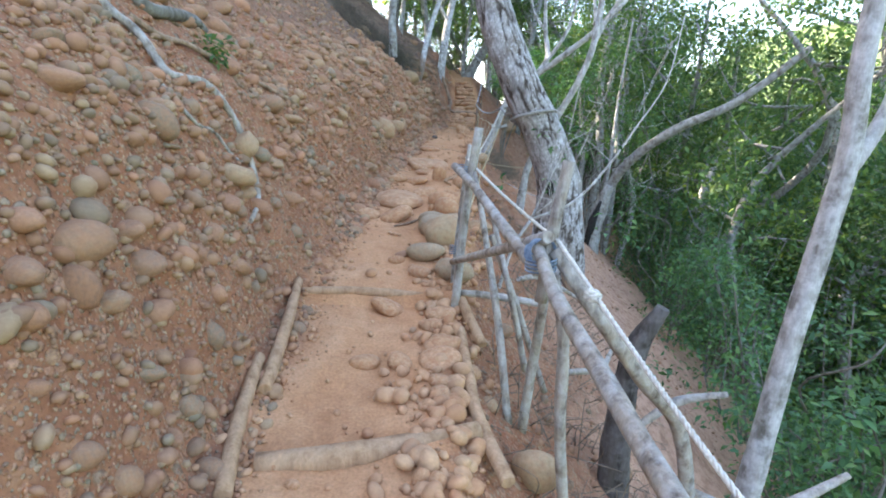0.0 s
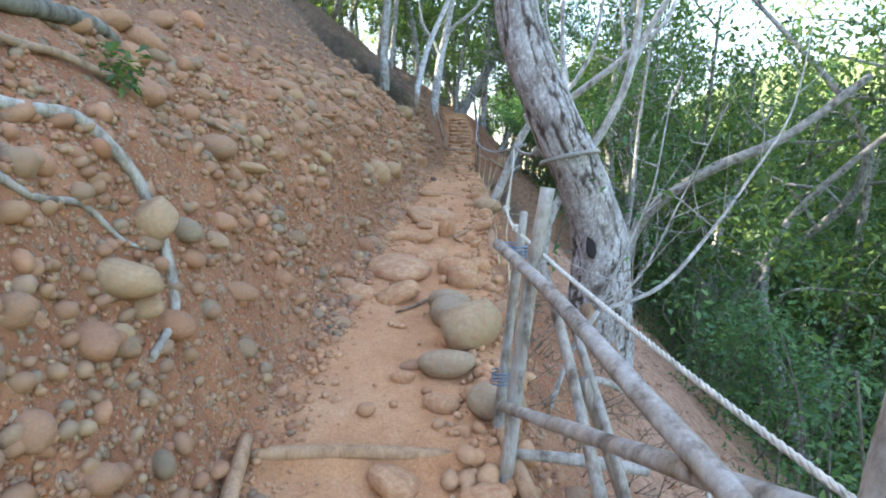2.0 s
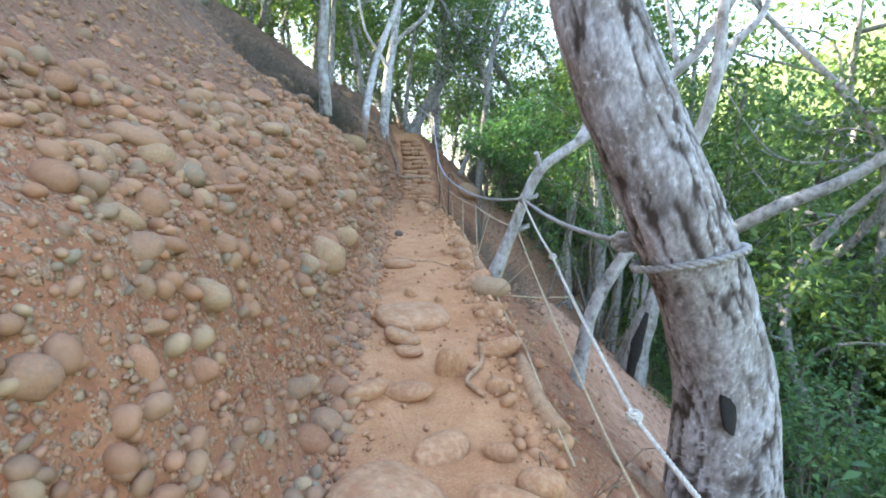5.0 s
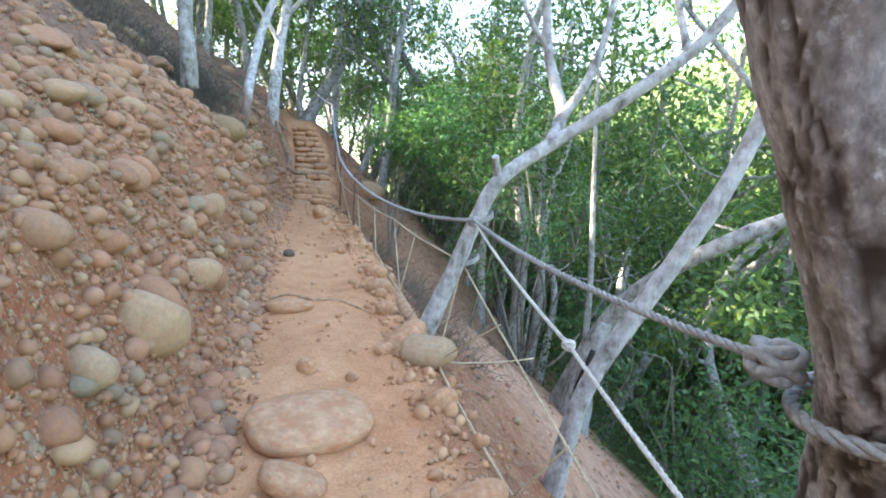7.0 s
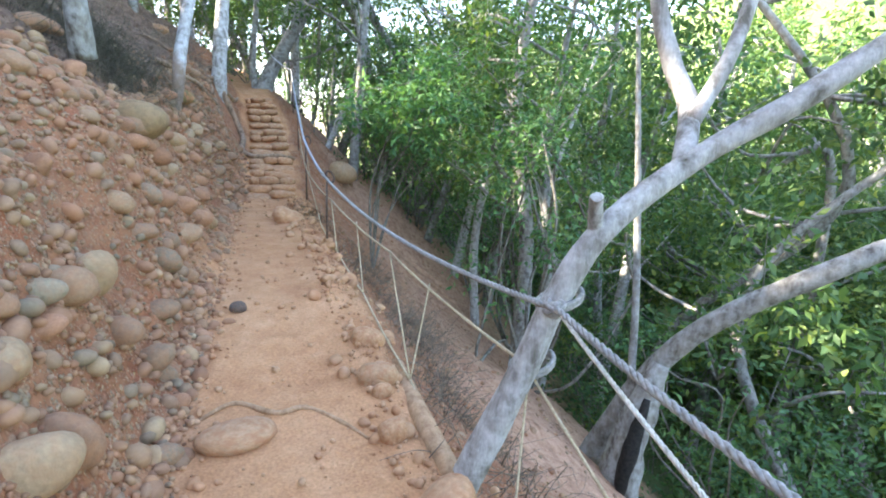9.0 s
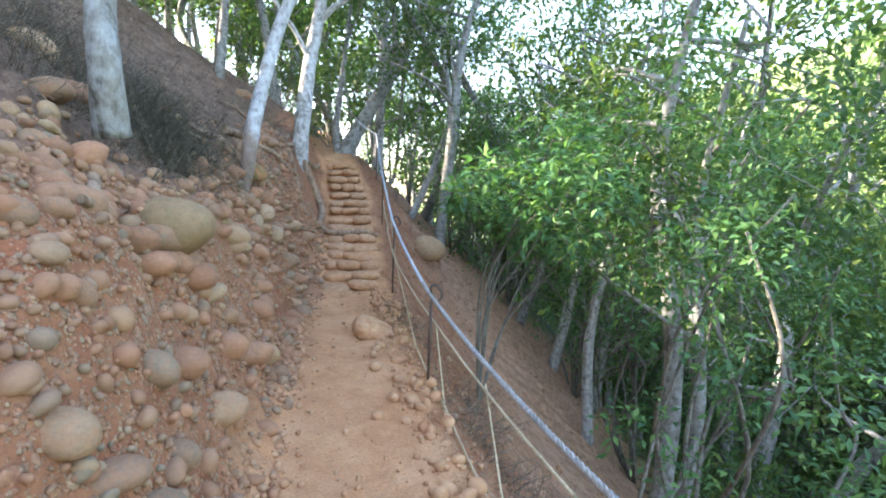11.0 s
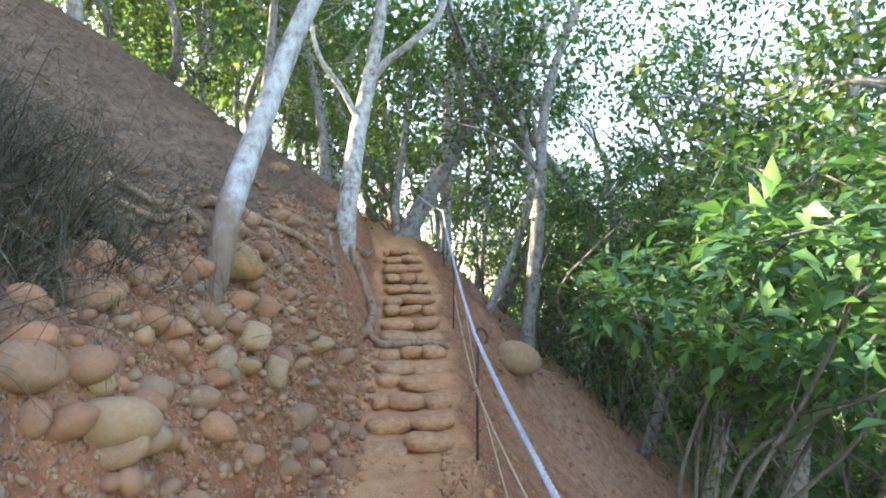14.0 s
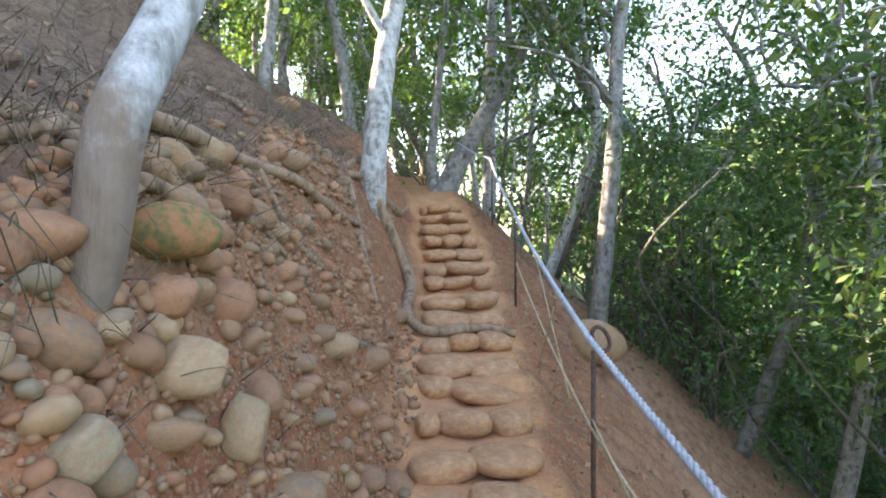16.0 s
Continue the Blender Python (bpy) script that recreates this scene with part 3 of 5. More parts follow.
t1 = line_tree("pale_tree", "pale lichen-spotted forked tree leaning out from the slope",
    [([(.58, 8.8, .8), (.72, 8.68, 1.25), (.87, 8.58, 1.68), (.98, 8.54, 1.98), (1.13, 8.47, 2.27), (1.52, 8.42, 2.54), (1.9, 8.2, 2.83), (2.35, 8.0, 3.25), (2.7, 7.8, 3.95), (3.0, 7.6, 4.6)], [.082, .06, .052, .046, .043, .036, .026]),
     ([(1.46, 8.43, 2.5), (1.62, 8.58, 2.74), (1.64, 8.72, 2.95), (1.6, 8.8, 3.3), (1.55, 8.8, 4.2)], [.046, .04, .026]),
     ([(1.58, 8.52, 2.68), (1.8, 8.55, 2.98), (1.98, 8.6, 3.4), (2.1, 8.6, 4.3)], [.034, .028, .016]), ([(2.2, 8.06, 3.1), (2.2, 8.2, 3.5), (2.1, 8.3, 4.2)], [.028, .022, .012]), ([(1.61, 8.79, 3.2), (1.4, 8.8, 3.5), (1.3, 8.85, 4.1)], [.022, .016, .01]), ([(1.1, 8.48, 2.27), (1.06, 8.44, 2.37), (1.045, 8.42, 2.40)], [.03, .026, .024])], PALE, 5)
t2 = line_tree("slender_tree", "slender bent tree with pale bark on the slope",
    [([(1.2, 7.8, .2), (1.22, 7.7, .7), (1.28, 7.6, 1.15), (1.5, 7.48, 1.62), (1.64, 7.4, 1.9), (1.85, 7.3, 2.35), (1.98, 7.25, 2.8), (2.05, 7.3, 3.6), (2.0, 7.4, 4.6)], [.07, .052, .048, .045, .04, .03]), ([(1.97, 7.26, 2.75), (2.15, 7.3, 3.1), (2.4, 7.3, 3.4), (2.6, 7.4, 4.2)], [.032, .026, .014])], PALE, 6)
ta = line_tree("white_tree", "smooth whitish tree leaning over the path from the bank",
    [([(-.74, 14.14, 2.6), (-.6, 14.1, 3.0), (-.55, 14.13, 3.35), (-.5, 14.34, 3.7), (-.35, 14.65, 4.4), (-.15, 14.8, 5.0), (.3, 15.2, 6.2), (.6, 15.6, 8.0)], [.06, .068, .074, .068, .06, .05])], STAINED, 7)
tb = line_tree("white_tree", "smooth whitish tree with spreading roots beside the stone steps",
    [([(-.12, 18.1, 2.9), (-.07, 18.0, 3.7), (.01, 18.1, 4.4), (.1, 18.4, 5.1), (.25, 18.7, 5.9), (.4, 18.9, 6.8), (.7, 19.0, 9.0)], [.17, .13, .125, .11, .1, .07]), ([(.25, 18.7, 5.85), (.5, 18.6, 6.15), (.85, 18.5, 6.4), (1.3, 18.5, 6.9), (1.6, 18.6, 8.0)], [.065, .055, .05, .035]), ([(.1, 18.4, 5.2), (-.15, 18.5, 5.7), (-.5, 18.6, 6.3), (-.7, 18.9, 7.6)], [.045, .04, .025])], PALE, 8)


tc = line_tree("grey_tree", "grey tree rooted high on the bank", [([(-1.15, 12.2, 3.2), (-1.14, 12.1, 3.6), (-1.17, 12.2, 4.0), (-1.1, 12.3, 5.0), (-1.0, 12.6, 7.5)], [.1, .085, .08, .05])], GREYBARK, 9)
tf = line_tree("lichen_tree", "slim pale tree spotted with lichen on the slope", [([(1.75, 2.7, -1.2), (1.80, 2.6, -.46), (1.84, 2.6, -.03), (1.89, 2.6, .51), (1.95, 2.6, 1.01), (2.0, 2.6, 1.5), (1.98, 2.6, 2.0), (2.1, 2.7, 3.0), (2.3, 2.9, 5.0)], [.075, .062, .056, .05, .036]),
    ([(1.98, 2.6, 1.35), (2.2, 2.65, 1.75), (2.3, 2.7, 2.3), (2.5, 2.8, 3.4)], [.042, .034, .02])], PALE, 10)
bt = line_tree("bent_tree", "dark bluish tree bent low over the slope, base burnt hollow", [([(3.1, 11.0, -1.2), (3.2, 10.7, -.5), (3.3, 10.4, .2), (3.42, 10.0, .86), (3.65, 9.6, 1.32), (4.1, 9.1, 1.78), (4.8, 8.7, 2.2), (5.6, 8.3, 3.0)], [.16, .11, .09, .08, .07, .05]),
    ([(3.3, 10.4, .3), (3.45, 10.6, 1.2), (3.6, 10.9, 2.5), (3.9, 11.4, 4.0)], [.04, .034, .02])], GREYBARK, 12)
td = line_tree("leaning_dark_tree", "dark tree leaning over the top of the steps", [([(.95, 21.6, 3.5), (1.2, 21.8, 4.2), (1.8, 22.0, 5.2), (2.6, 22.2, 6.6), (3.2, 22.6, 8.2), (3.4, 23.0, 10.0)], [.24, .17, .16, .13, .07]),
    ([(.85, 21.6, 3.6), (.8, 21.9, 4.4), (.95, 22.0, 5.6), (1.2, 22.2, 7.5)], [.1, .08, .05]), ([(2.3, 22.1, 6.0), (2.2, 21.7, 7.0), (2.0, 21.6, 8.5)], [.08, .05])], GREYBARK, 13)
for k, (x, y, lx, ly) in enumerate([(2.3, 20.3, .9, .6), (2.75, 19.4, .8, .3), (4.6, 19.2, 1.0, .2), (4.9, 18.1, .5, .4), (5.7, 17.8, .6, .3), (6.6, 18.4, .2, .3), (1.9, 22.5, .4, .5), (-.6, 22.3, -.5, .4), (-1.6, 19.8, .2, .2), (4.3, 15.6, .5, .1), (4.0, 13.6, .3, .3), (4.6, 14.0, .2, -.2), (5.2, 14.6, .5, .2)]):
    z = on_ground(x, y)
    tree("slope_tree", "thin grey tree on the steep slope below the path", (x, y, z), (x + lx * 2, y + ly, z + rr.uniform(6, 8)), rr.uniform(.07, .12), 80 + k, PALE if k % 3 == 0 else GREYBARK, FEATHER, 2200, .12, limbs=8, spread=1.7, start=.45)



def crown_for(ob, centres, n, size, seed, mat):
    """Leaf clumps added to a named tree as its crown."""
    o = np.array(ob.location)
    part("crown", leaves([(c[0] - o[0], c[1] - o[1], c[2] - o[2], c[3]) for c in centres], 1.0, n, size, seed), mat, ob)


crown_for(big, [(.6, 6.9, 7.2, .9), (1.2, 7.2, 6.6, .8), (0, 6.4, 7.6, .8), (.9, 6.2, 8.2, .9), (.3, 7.4, 8.3, .8)], 3000, .1, 31, FEATHER)
crown_for(t1, [(3.0, 7.6, 4.9, .6), (3.5, 7.4, 4.6, .6), (1.7, 8.7, 4.6, .5), (2.6, 7.9, 5.2, .5), (1.3, 9.0, 5.0, .5)], 1500, .09, 32, FEATHER)
crown_for(ta, [(.6, 15.7, 7.6, .9), (0, 15.3, 7.2, .8), (1.2, 16.0, 8.0, .8), (.4, 16.2, 8.6, .8)], 2600, .1, 33, FEATHER)
crown_for(tb, [(.7, 19.0, 8.6, .9), (0, 18.6, 8.2, .9), (1.4, 19.4, 8.4, .9), (-.7, 19.0, 8.8, .8), (.5, 19.6, 9.4, .9)], 3000, .1, 34, FEATHER)
crown_for(td, [(3.2, 22.6, 8.2, 1.0), (2.4, 22.0, 8.6, .9), (1.2, 22.2, 7.6, .8), (3.9, 22.9, 7.4, .9), (2.0, 21.6, 8.4, .8), (2.9, 22.0, 6.4, .6)], 3400, .1, 35, FEATHER)
crown_for(tc, [(-1.0, 12.6, 7.4, .9), (-1.6, 12.9, 7.0, .8), (-.4, 12.8, 7.8, .8)], 2000, .1, 36, FEATHER)
crown_for(tf, [(2.3, 2.9, 4.8, .7), (2.6, 2.9, 3.6, .5), (2.8, 3.1, 4.2, .6)], 1500, .09, 37, FEATHER)
crown_for(bt, [(5.6, 8.3, 3.6, .7), (6.2, 8.1, 3.9, .6), (3.8, 11.2, 4.2, .7), (4.9, 8.6, 3.2, .5)], 1800, .09, 38, FEATHER)

# forest
protos = []
for k in range(6):
    h = rr.uniform(7, 10)
    lean = rr.normal(size=2) * .8
    broad = k % 3 == 2
    protos.append(tree("forest_tree", "slender forest tree with fine leaves on the hillside", (0, 0, -300 - k), (lean[0], lean[1], h - 300 - k), rr.uniform(.08, .14), 50 + k, PALE if k == 1 else GREYBARK, LEAF if broad else FEATHER, 3200, .16 if broad else .17, limbs=8, spread=2.4, start=.3, twig=3, bend=1.0))
spots = []
for k in range(1600):
    x, y = rr.uniform(-12, 30), rr.uniform(1, 42)
    e, d = x - right_x(y), left_x(y) - x
    if not (e > (5.2 if y > 6 else 9.0) or (d > 4.0 and y > 8) or d > 9 or (y > 23 and (e > 1.0 or d > .8 or y > 25.5))):
        continue
    if 0 < e < 7 and 7 < y < 13:
        continue
    gap = 2.1 if y > 12 and (e < 14) else 2.6
    if any((x - a) ** 2 + (y - b) ** 2 < gap ** 2 for a, b in spots):
        continue
    spots.append((x, y))
spots = sorted(spots, key=lambda p: (p[0] - 2) ** 2 + (p[1] - 14) ** 2)[:100]
for k, (x, y) in enumerate(spots):
    m = pose(x, y, on_ground(x, y), rr.normal() * 5, rr.normal() * 5 + 4, rr.uniform(0, 360))
    if k < len(protos):
        protos[k].matrix_basis = m
    else:
        copy_thing(protos[k % len(protos)], m)


def leaf6(centres, count, size, seed, aspect=.42):
    """Pointed leaves folded at the midrib, held near level; four triangles each."""
    r = np.random.RandomState(seed)
    C = np.asarray(centres, float)
    k = r.randint(0, len(C), count)
    off = r.normal(size=(count, 3))
    off /= np.linalg.norm(off, axis=1)[:, None]
    P = C[k, :3] + off * (C[k, 3] * r.rand(count) ** .4)[:, None]
    D = r.normal(size=(count, 3)) * np.array([1, 1, .5]) + off * .7
    D[:, 2] -= .15
    D /= np.linalg.norm(D, axis=1)[:, None]
    S = np.cross(D, r.normal(size=(count, 3)) * .4 + np.array([0, 0, 1.0]))
    S /= np.linalg.norm(S, axis=1)[:, None] + 1e-9
    N = np.cross(S, D)
    L = (size * r.uniform(.6, 1.25, count))[:, None]
    W = L * aspect * .5
    a, b = P, P + D * L - N * L * .12
    m = P + D * L * .5
    V = np.stack([a, m + S * W + N * L * .1, b, m - S * W + N * L * .1, m], 1).reshape(-1, 3)
    i = np.arange(count)[:, None] * 5
    F = np.concatenate([i + np.array([q]) for q in ([0, 4, 1], [4, 2, 1], [0, 3, 4], [4, 3, 2])], 0)
    return V, F


def bush(name, label, x, y, h, w, n, size, seed, mat, stems=5, lift=.25, bark=STEMBARK):
    """A shrub: several bare stems from one foot and a crown of single leaves."""
    r = np.random.RandomState(seed)
    t0 = tagged(new(name), label, "shrub")
    t0.location = (x, y, on_ground(x, y))
    cl = []
    for k in range(stems):
        az = r.uniform(0, 6.28)
        e = np.array([math.cos(az) * w * r.uniform(.3, 1), math.sin(az) * w * r.uniform(.3, 1), h * r.uniform(.6, 1)])
        M = e * .5 + r.normal(size=3) * .12 * h
        kink = r.normal(size=(2, 3)) * .06 * h
        L = spline([(0, 0, -.1), M * .5 + kink[0], M, (M + e) * .5 + kink[1], e], 4)
        part("stem", tube(L, [.005 * h + .004, .002 * h + .002], 6, .05, seed + k), bark, t0)
        for j in range(5):
            s = L[r.randint(int(len(L) * lift) + 1, len(L))]
            u = s + r.normal(size=3) * np.array([.35, .35, .28]) * w
            cl.append((*u, r.uniform(.18, .34) * w))
        cl.append((*e, .3 * w))
    part("crown", leaf6(cl, n, size, seed), mat, t0)
    return t0


# broad-leaved shrubs that overhang the slope beside the path
bush("broadleaf_shrub", "dense glossy green broad-leaved shrub on the slope", 5.3, 15.7, 5.2, 1.5, 4400, .085, 22, LEAF, 8, .55)
bush("broadleaf_shrub", "dense glossy green broad-leaved shrub on the slope", 5.3, 17.8, 5.2, 1.6, 4400, .085, 23, LEAF, 8, .55)
bush("broadleaf_shrub", "dense glossy green broad-leaved shrub overhanging the slope", 3.7, 12.7, 4.6, 1.3, 4200, .085, 24, LEAF, 8, .6)
bush("broadleaf_shrub", "dense glossy green broad-leaved shrub on the slope", 4.5, 20.2, 4.6, 1.7, 4000, .09, 25, LEAF, 8, .45)
k = 0
while k < 44:
    y = rr.uniform(0, 30)
    e = rr.uniform(2.8 if y < 11 else 4.2, 13)
    x = float(right_x(y)) + e
    bush("understorey_shrub", "dense green understorey shrub on the lower slope", x, y, rr.uniform(1.6, 3.4), rr.uniform(1.0, 1.9), 850, .115, 200 + k, LEAF if k % 4 else FEATHER, 4, .15)
    k += 1
for k in range(13):
    y = rr.uniform(19.5, 25)
    x = float(right_x(y)) + rr.uniform(1.2, 4.2)
    bush("understorey_shrub", "dense green shrub beside the top of the steps", x, y, rr.uniform(2.6, 4.2), rr.uniform(1.2, 1.6), 1300, .11, 260 + k, LEAF if k % 2 else FEATHER, 5, .2)
for k in range(34):
    y = rr.uniform(22, 30) if k < 13 else rr.uniform(9, 26)
    x = float(left_x(y)) - (rr.uniform(-2.5, 4) if k < 13 else rr.uniform(4.5, 9))
    bush("ridge_shrub", "green shrub near the crest of the hill", x, y, rr.uniform(1.6, 3.2), rr.uniform(1.0, 1.7), 750, .125, 300 + k, FEATHER, 4, .15)

ru = np.random.RandomState(61)
for k in range(20):
    y = 1.5 + k * .48 + ru.uniform(-.5, .5)
    x = float(right_x(y)) + ru.uniform(3.0, 6.5)
    bush("understorey_shrub", "dense teal-green shrub on the lower slope", x, y, ru.uniform(1.5, 2.8), ru.uniform(1.0, 1.5), 1000, .10, 360 + k, LEAF, 4, .1)

# shrub close to the rope, leaning out from the path
t0 = tagged(new("broadleaf_shrub"), "broad-leaved shrub with glossy leaves close beside the rope rail", "shrub")
t0.location = (1.5, 13.1, on_ground(1.5, 13.1))
r = np.random.RandomState(27)
cl = []
for k in range(9):
    az, up = r.uniform(-2.0, 2.4), r.uniform(-.5, .95)
    e = np.array([.65 + 1.0 * math.cos(az) * math.sqrt(1 - up * up), -.1 + .6 * math.sin(az), 2.0 + .72 * up])
    e[2] = max(e[2], float(np.interp(e[0], [-.2, .3, .9], [2.05, 1.75, 1.45])))
    L = spline([(0, 0, -.1), e * np.array([.22, .25, .4]) + r.normal(size=3) * .09, e * np.array([.6, .6, .72]) + r.normal(size=3) * .1, e], 5)
    part("stem", tube(L, [.011, .009, .007, .004], 6, .08, k), STEMBARK, t0)
    for j in range(9):
        w = L[r.randint(8, len(L))]
        u = w + r.normal(size=3) * np.array([.26, .24, .2])
        u = np.array([max(u[0], -.3), min(u[1], .5), max(u[2], float(np.interp(u[0], [-.2, .3, .9], [1.95, 1.6, 1.3])))])
        part("twig", tube([w, (w + u) / 2 + r.normal(size=3) * .03, u], [.005, .003], 5), STEMBARK, t0)
        cl.append((*u, r.uniform(.12, .26)))
    cl.append((*e, .24))
part("crown", leaf6(cl, 4600, .095, 27), LEAF, t0)

# far rows of the forest, across the valley and up the hill
far_protos = [tree("far_tree", "tall leafy tree of the distant forest", (0, 0, -400 - k), (.5, .3, -391 - k), .14, 90 + k, GREYBARK, FEATHER, 1700, .42, limbs=5, spread=3.0, start=.2, twig=2) for k in range(3)]
tall = [tree("valley_tree", "tall leafy tree rising from the valley below the path", (0, 0, -500 - k), (1.5 - 2 * k, .8, -484 - k), .24, 96 + k, GREYBARK, FEATHER, 3000, .34, limbs=9, spread=4.2, start=.42, twig=3, bend=.8) for k in range(2)]
place = []
for k in range(300):
    y = rr.uniform(2, 26)
    x = float(right_x(y)) + rr.uniform(15, 30)
    if all((x - a) ** 2 + (y - b) ** 2 > 10 for a, b in place):
        place.append((x, y))
for k, (x, y) in enumerate(place[:19]):
    m = pose(x, y, on_ground(x, y) - .1, rr.normal() * 4, rr.normal() * 4, rr.uniform(0, 360))
    if k < 2:
        tall[k].matrix_basis = m
    else:
        copy_thing(tall[k % 2], m)
far = []
for k in range(500):
    x, y = rr.uniform(-18, 45), rr.uniform(0, 60)
    e, d = x - right_x(y), left_x(y) - x
    if not (e > 13 or y > 32 or d > 11) or any((x - a) ** 2 + (y - b) ** 2 < 10 for a, b in far):
        continue
    far.append((x, y))
for k, (x, y) in enumerate(far[:95]):
    m = pose(x, y, on_ground(x, y) - .1, rr.normal() * 4, rr.normal() * 4, rr.uniform(0, 360))
    if k < 3:
        far_protos[k].matrix_basis = m
    else:
        copy_thing(far_protos[k % 3], m)

# ---- stones ----
STONES = [stone_shape(100 + k, 3, .72, .75 if k in (1, 3, 4, 6, 9) else .3, 1.9 if k < 8 else 2.2) for k in range(14)]
for k in range(8, 14):      # loaf-shaped stones, squarer than cobbles
    V, F = STONES[k]
    if k > 10:
        V = np.sign(V) * np.abs(V) ** np.array([.72, .8, .75])
    STONES[k] = (V, F)
STONE_MESH = {}


def stone_data(k, mat):
    if (k, mat.name) not in STONE_MESH:
        STONE_MESH[k, mat.name] = mesh_np("stone", *STONES[k], mat)
    return STONE_MESH[k, mat.name]


def normal_at(x, y, h=.12):
    g = lambda a, b: float(ground(a, b, False))
    n = np.array([g(x - h, y) - g(x + h, y), g(x, y - h) - g(x, y + h), 2 * h])
    return n / np.linalg.norm(n)


def set_stone(ob, x, y, w, h, out, roll=None):
    """Beds a stone of width w and height h in the ground; out: how far its middle stands proud."""
    n = normal_at(x, y)
    steep = n[2] < .8
    c = np.array([x, y, on_ground(x, y)]) + n * h * out
    ob.location = c
    ob.rotation_euler = (rr.normal() * .2, rr.normal() * .22, rr.normal() * .35)
    ob.scale = (w * .55, w * .5, h * .76)
    if steep:
        ob.scale = (w * .6, w * .55, h * .74)
    return ob


def cobble(x, y, w, h):
    ob = new("cobble", stone_data(rr.randint(8), COBBLE))
    ob.parent = ground_ob
    return set_stone(ob, x, y, w, h, -.02)


def path_stone(x, y, w, h):
    ob = new("path_stone", stone_data(rr.randint(8, 14), PATHSTONE))
    tagged(ob, "flat dusty tan river stone bedded in the footpath", "stone", "stones bedded in the path")
    return set_stone(ob, x, y, w, h, .14)


def boulder(x, y, w, h):
    ob = new("boulder", stone_data(rr.randint(8, 11), BOULDER))
    tagged(ob, "large smooth rounded grey-tan boulder in red clay", "boulder")
    return set_stone(ob, x, y, w, h, .3 if left_x(y) < x else .04)


ANGULAR = mesh_np("rock", *stone_shape(300, 3, .85, .9), BOULDER)


def angular_rock(x, y, w, h):
    ob = tagged(new("angular_rock", ANGULAR), "broken angular grey rock sticking out of the bank", "rock")
    return set_stone(ob, x, y, w, h, .2)


DARKSTONE = stone_material("dark_stone", [(0, (.07, .06, .055)), (1, (.10, .085, .08))], .1)
MOSSY = stone_material("mossy_stone", [(0, (.13, .13, .05)), (1, (.15, .15, .06))], .5)


def dark_stone(x, y, w, h):
    ob = tagged(new("dark_stone", stone_data(2, DARKSTONE)), "small dark stone lying on the dusty path", "stone")
    return set_stone(ob, x, y, w, h, .3)


OLIVE = stone_material("olive_stone", [(0, (.21, .15, .085)), (1, (.25, .17, .095))], .08)
OLIVEROCK = mesh_np("olive_rock", *stone_shape(331, 3, .82, .35, 1.4), OLIVE)


def olive_boulder(x, y, w, h):
    ob = tagged(new("boulder", OLIVEROCK), "large smooth olive-tan boulder half sunk in the clay bank", "boulder")
    return set_stone(ob, x, y, w, h, .1)


def mossy_boulder(x, y, w, h):
    ob = tagged(new("mossy_boulder", stone_data(5, MOSSY)), "rounded boulder with green moss under the tree root", "boulder")
    return set_stone(ob, x, y, w, h, .2)


cobble(-1.23, 1.97, 0.14, 0.11)
cobble(-1.18, 1.98, 0.15, 0.12)
cobble(-1.23, 1.49, 0.14, 0.10)
cobble(-1.18, 1.40, 0.13, 0.09)
cobble(-1.14, 1.71, 0.12, 0.10)
cobble(-1.16, 1.58, 0.12, 0.16)
cobble(-1.07, 2.37, 0.12, 0.12)
cobble(-1.14, 1.35, 0.12, 0.11)
boulder(-1.25, 3.12, 0.22, 0.14)
cobble(-1.06, 1.74, 0.11, 0.06)
cobble(-1.02, 2.19, 0.09, 0.13)
cobble(-0.87, 1.77, 0.13, 0.14)
cobble(-0.97, 1.70, 0.08, 0.08)
cobble(-1.01, 1.33, 0.10, 0.10)
cobble(-1.62, 2.23, 0.13, 0.08)
cobble(-1.46, 2.01, 0.19, 0.09)
cobble(-0.99, 1.87, 0.09, 0.10)
cobble(-1.09, 1.29, 0.06, 0.05)
boulder(-0.06, 4.76, 0.33, 0.24)
boulder(-0.11, 4.08, 0.30, 0.18)
path_stone(0.03, 5.61, 0.34, 0.25)
path_stone(0.03, 2.85, 0.23, 0.12)
boulder(0.09, 3.73, 0.30, 0.19)
path_stone(0.01, 3.22, 0.19, 0.09)
boulder(0.42, 2.18, 0.22, 0.26)
cobble(1.15, 3.01, 0.21, 0.17)
path_stone(-0.47, 5.70, 0.53, 0.16)
path_stone(-0.74, 5.13, 0.24, 0.14)
path_stone(-0.45, 5.13, 0.34, 0.16)
path_stone(-0.34, 3.36, 0.23, 0.11)
path_stone(-0.41, 2.67, 0.19, 0.09)
path_stone(-0.21, 2.66, 0.14, 0.08)
path_stone(0.00, 1.79, 0.08, 0.09)
cobble(-1.28, 3.63, 0.16, 0.12)
cobble(-1.25, 3.86, 0.15, 0.08)
angular_rock(-1.31, 3.41, 0.16, 0.17)
boulder(0.03, 4.47, 0.47, 0.33)
boulder(-0.07, 4.98, 0.33, 0.18)
path_stone(-0.15, 3.78, 0.19, 0.12)
path_stone(-0.35, 4.04, 0.13, 0.09)
path_stone(-0.18, 6.08, 0.29, 0.12)
path_stone(-0.19, 7.70, 0.56, 0.16)
path_stone(0.34, 7.00, 0.30, 0.15)
path_stone(0.49, 8.51, 0.34, 0.18)
path_stone(-0.54, 6.63, 0.30, 0.14)
cobble(-2.00, 4.78, 0.22, 0.17)
cobble(-2.09, 5.70, 0.18, 0.16)
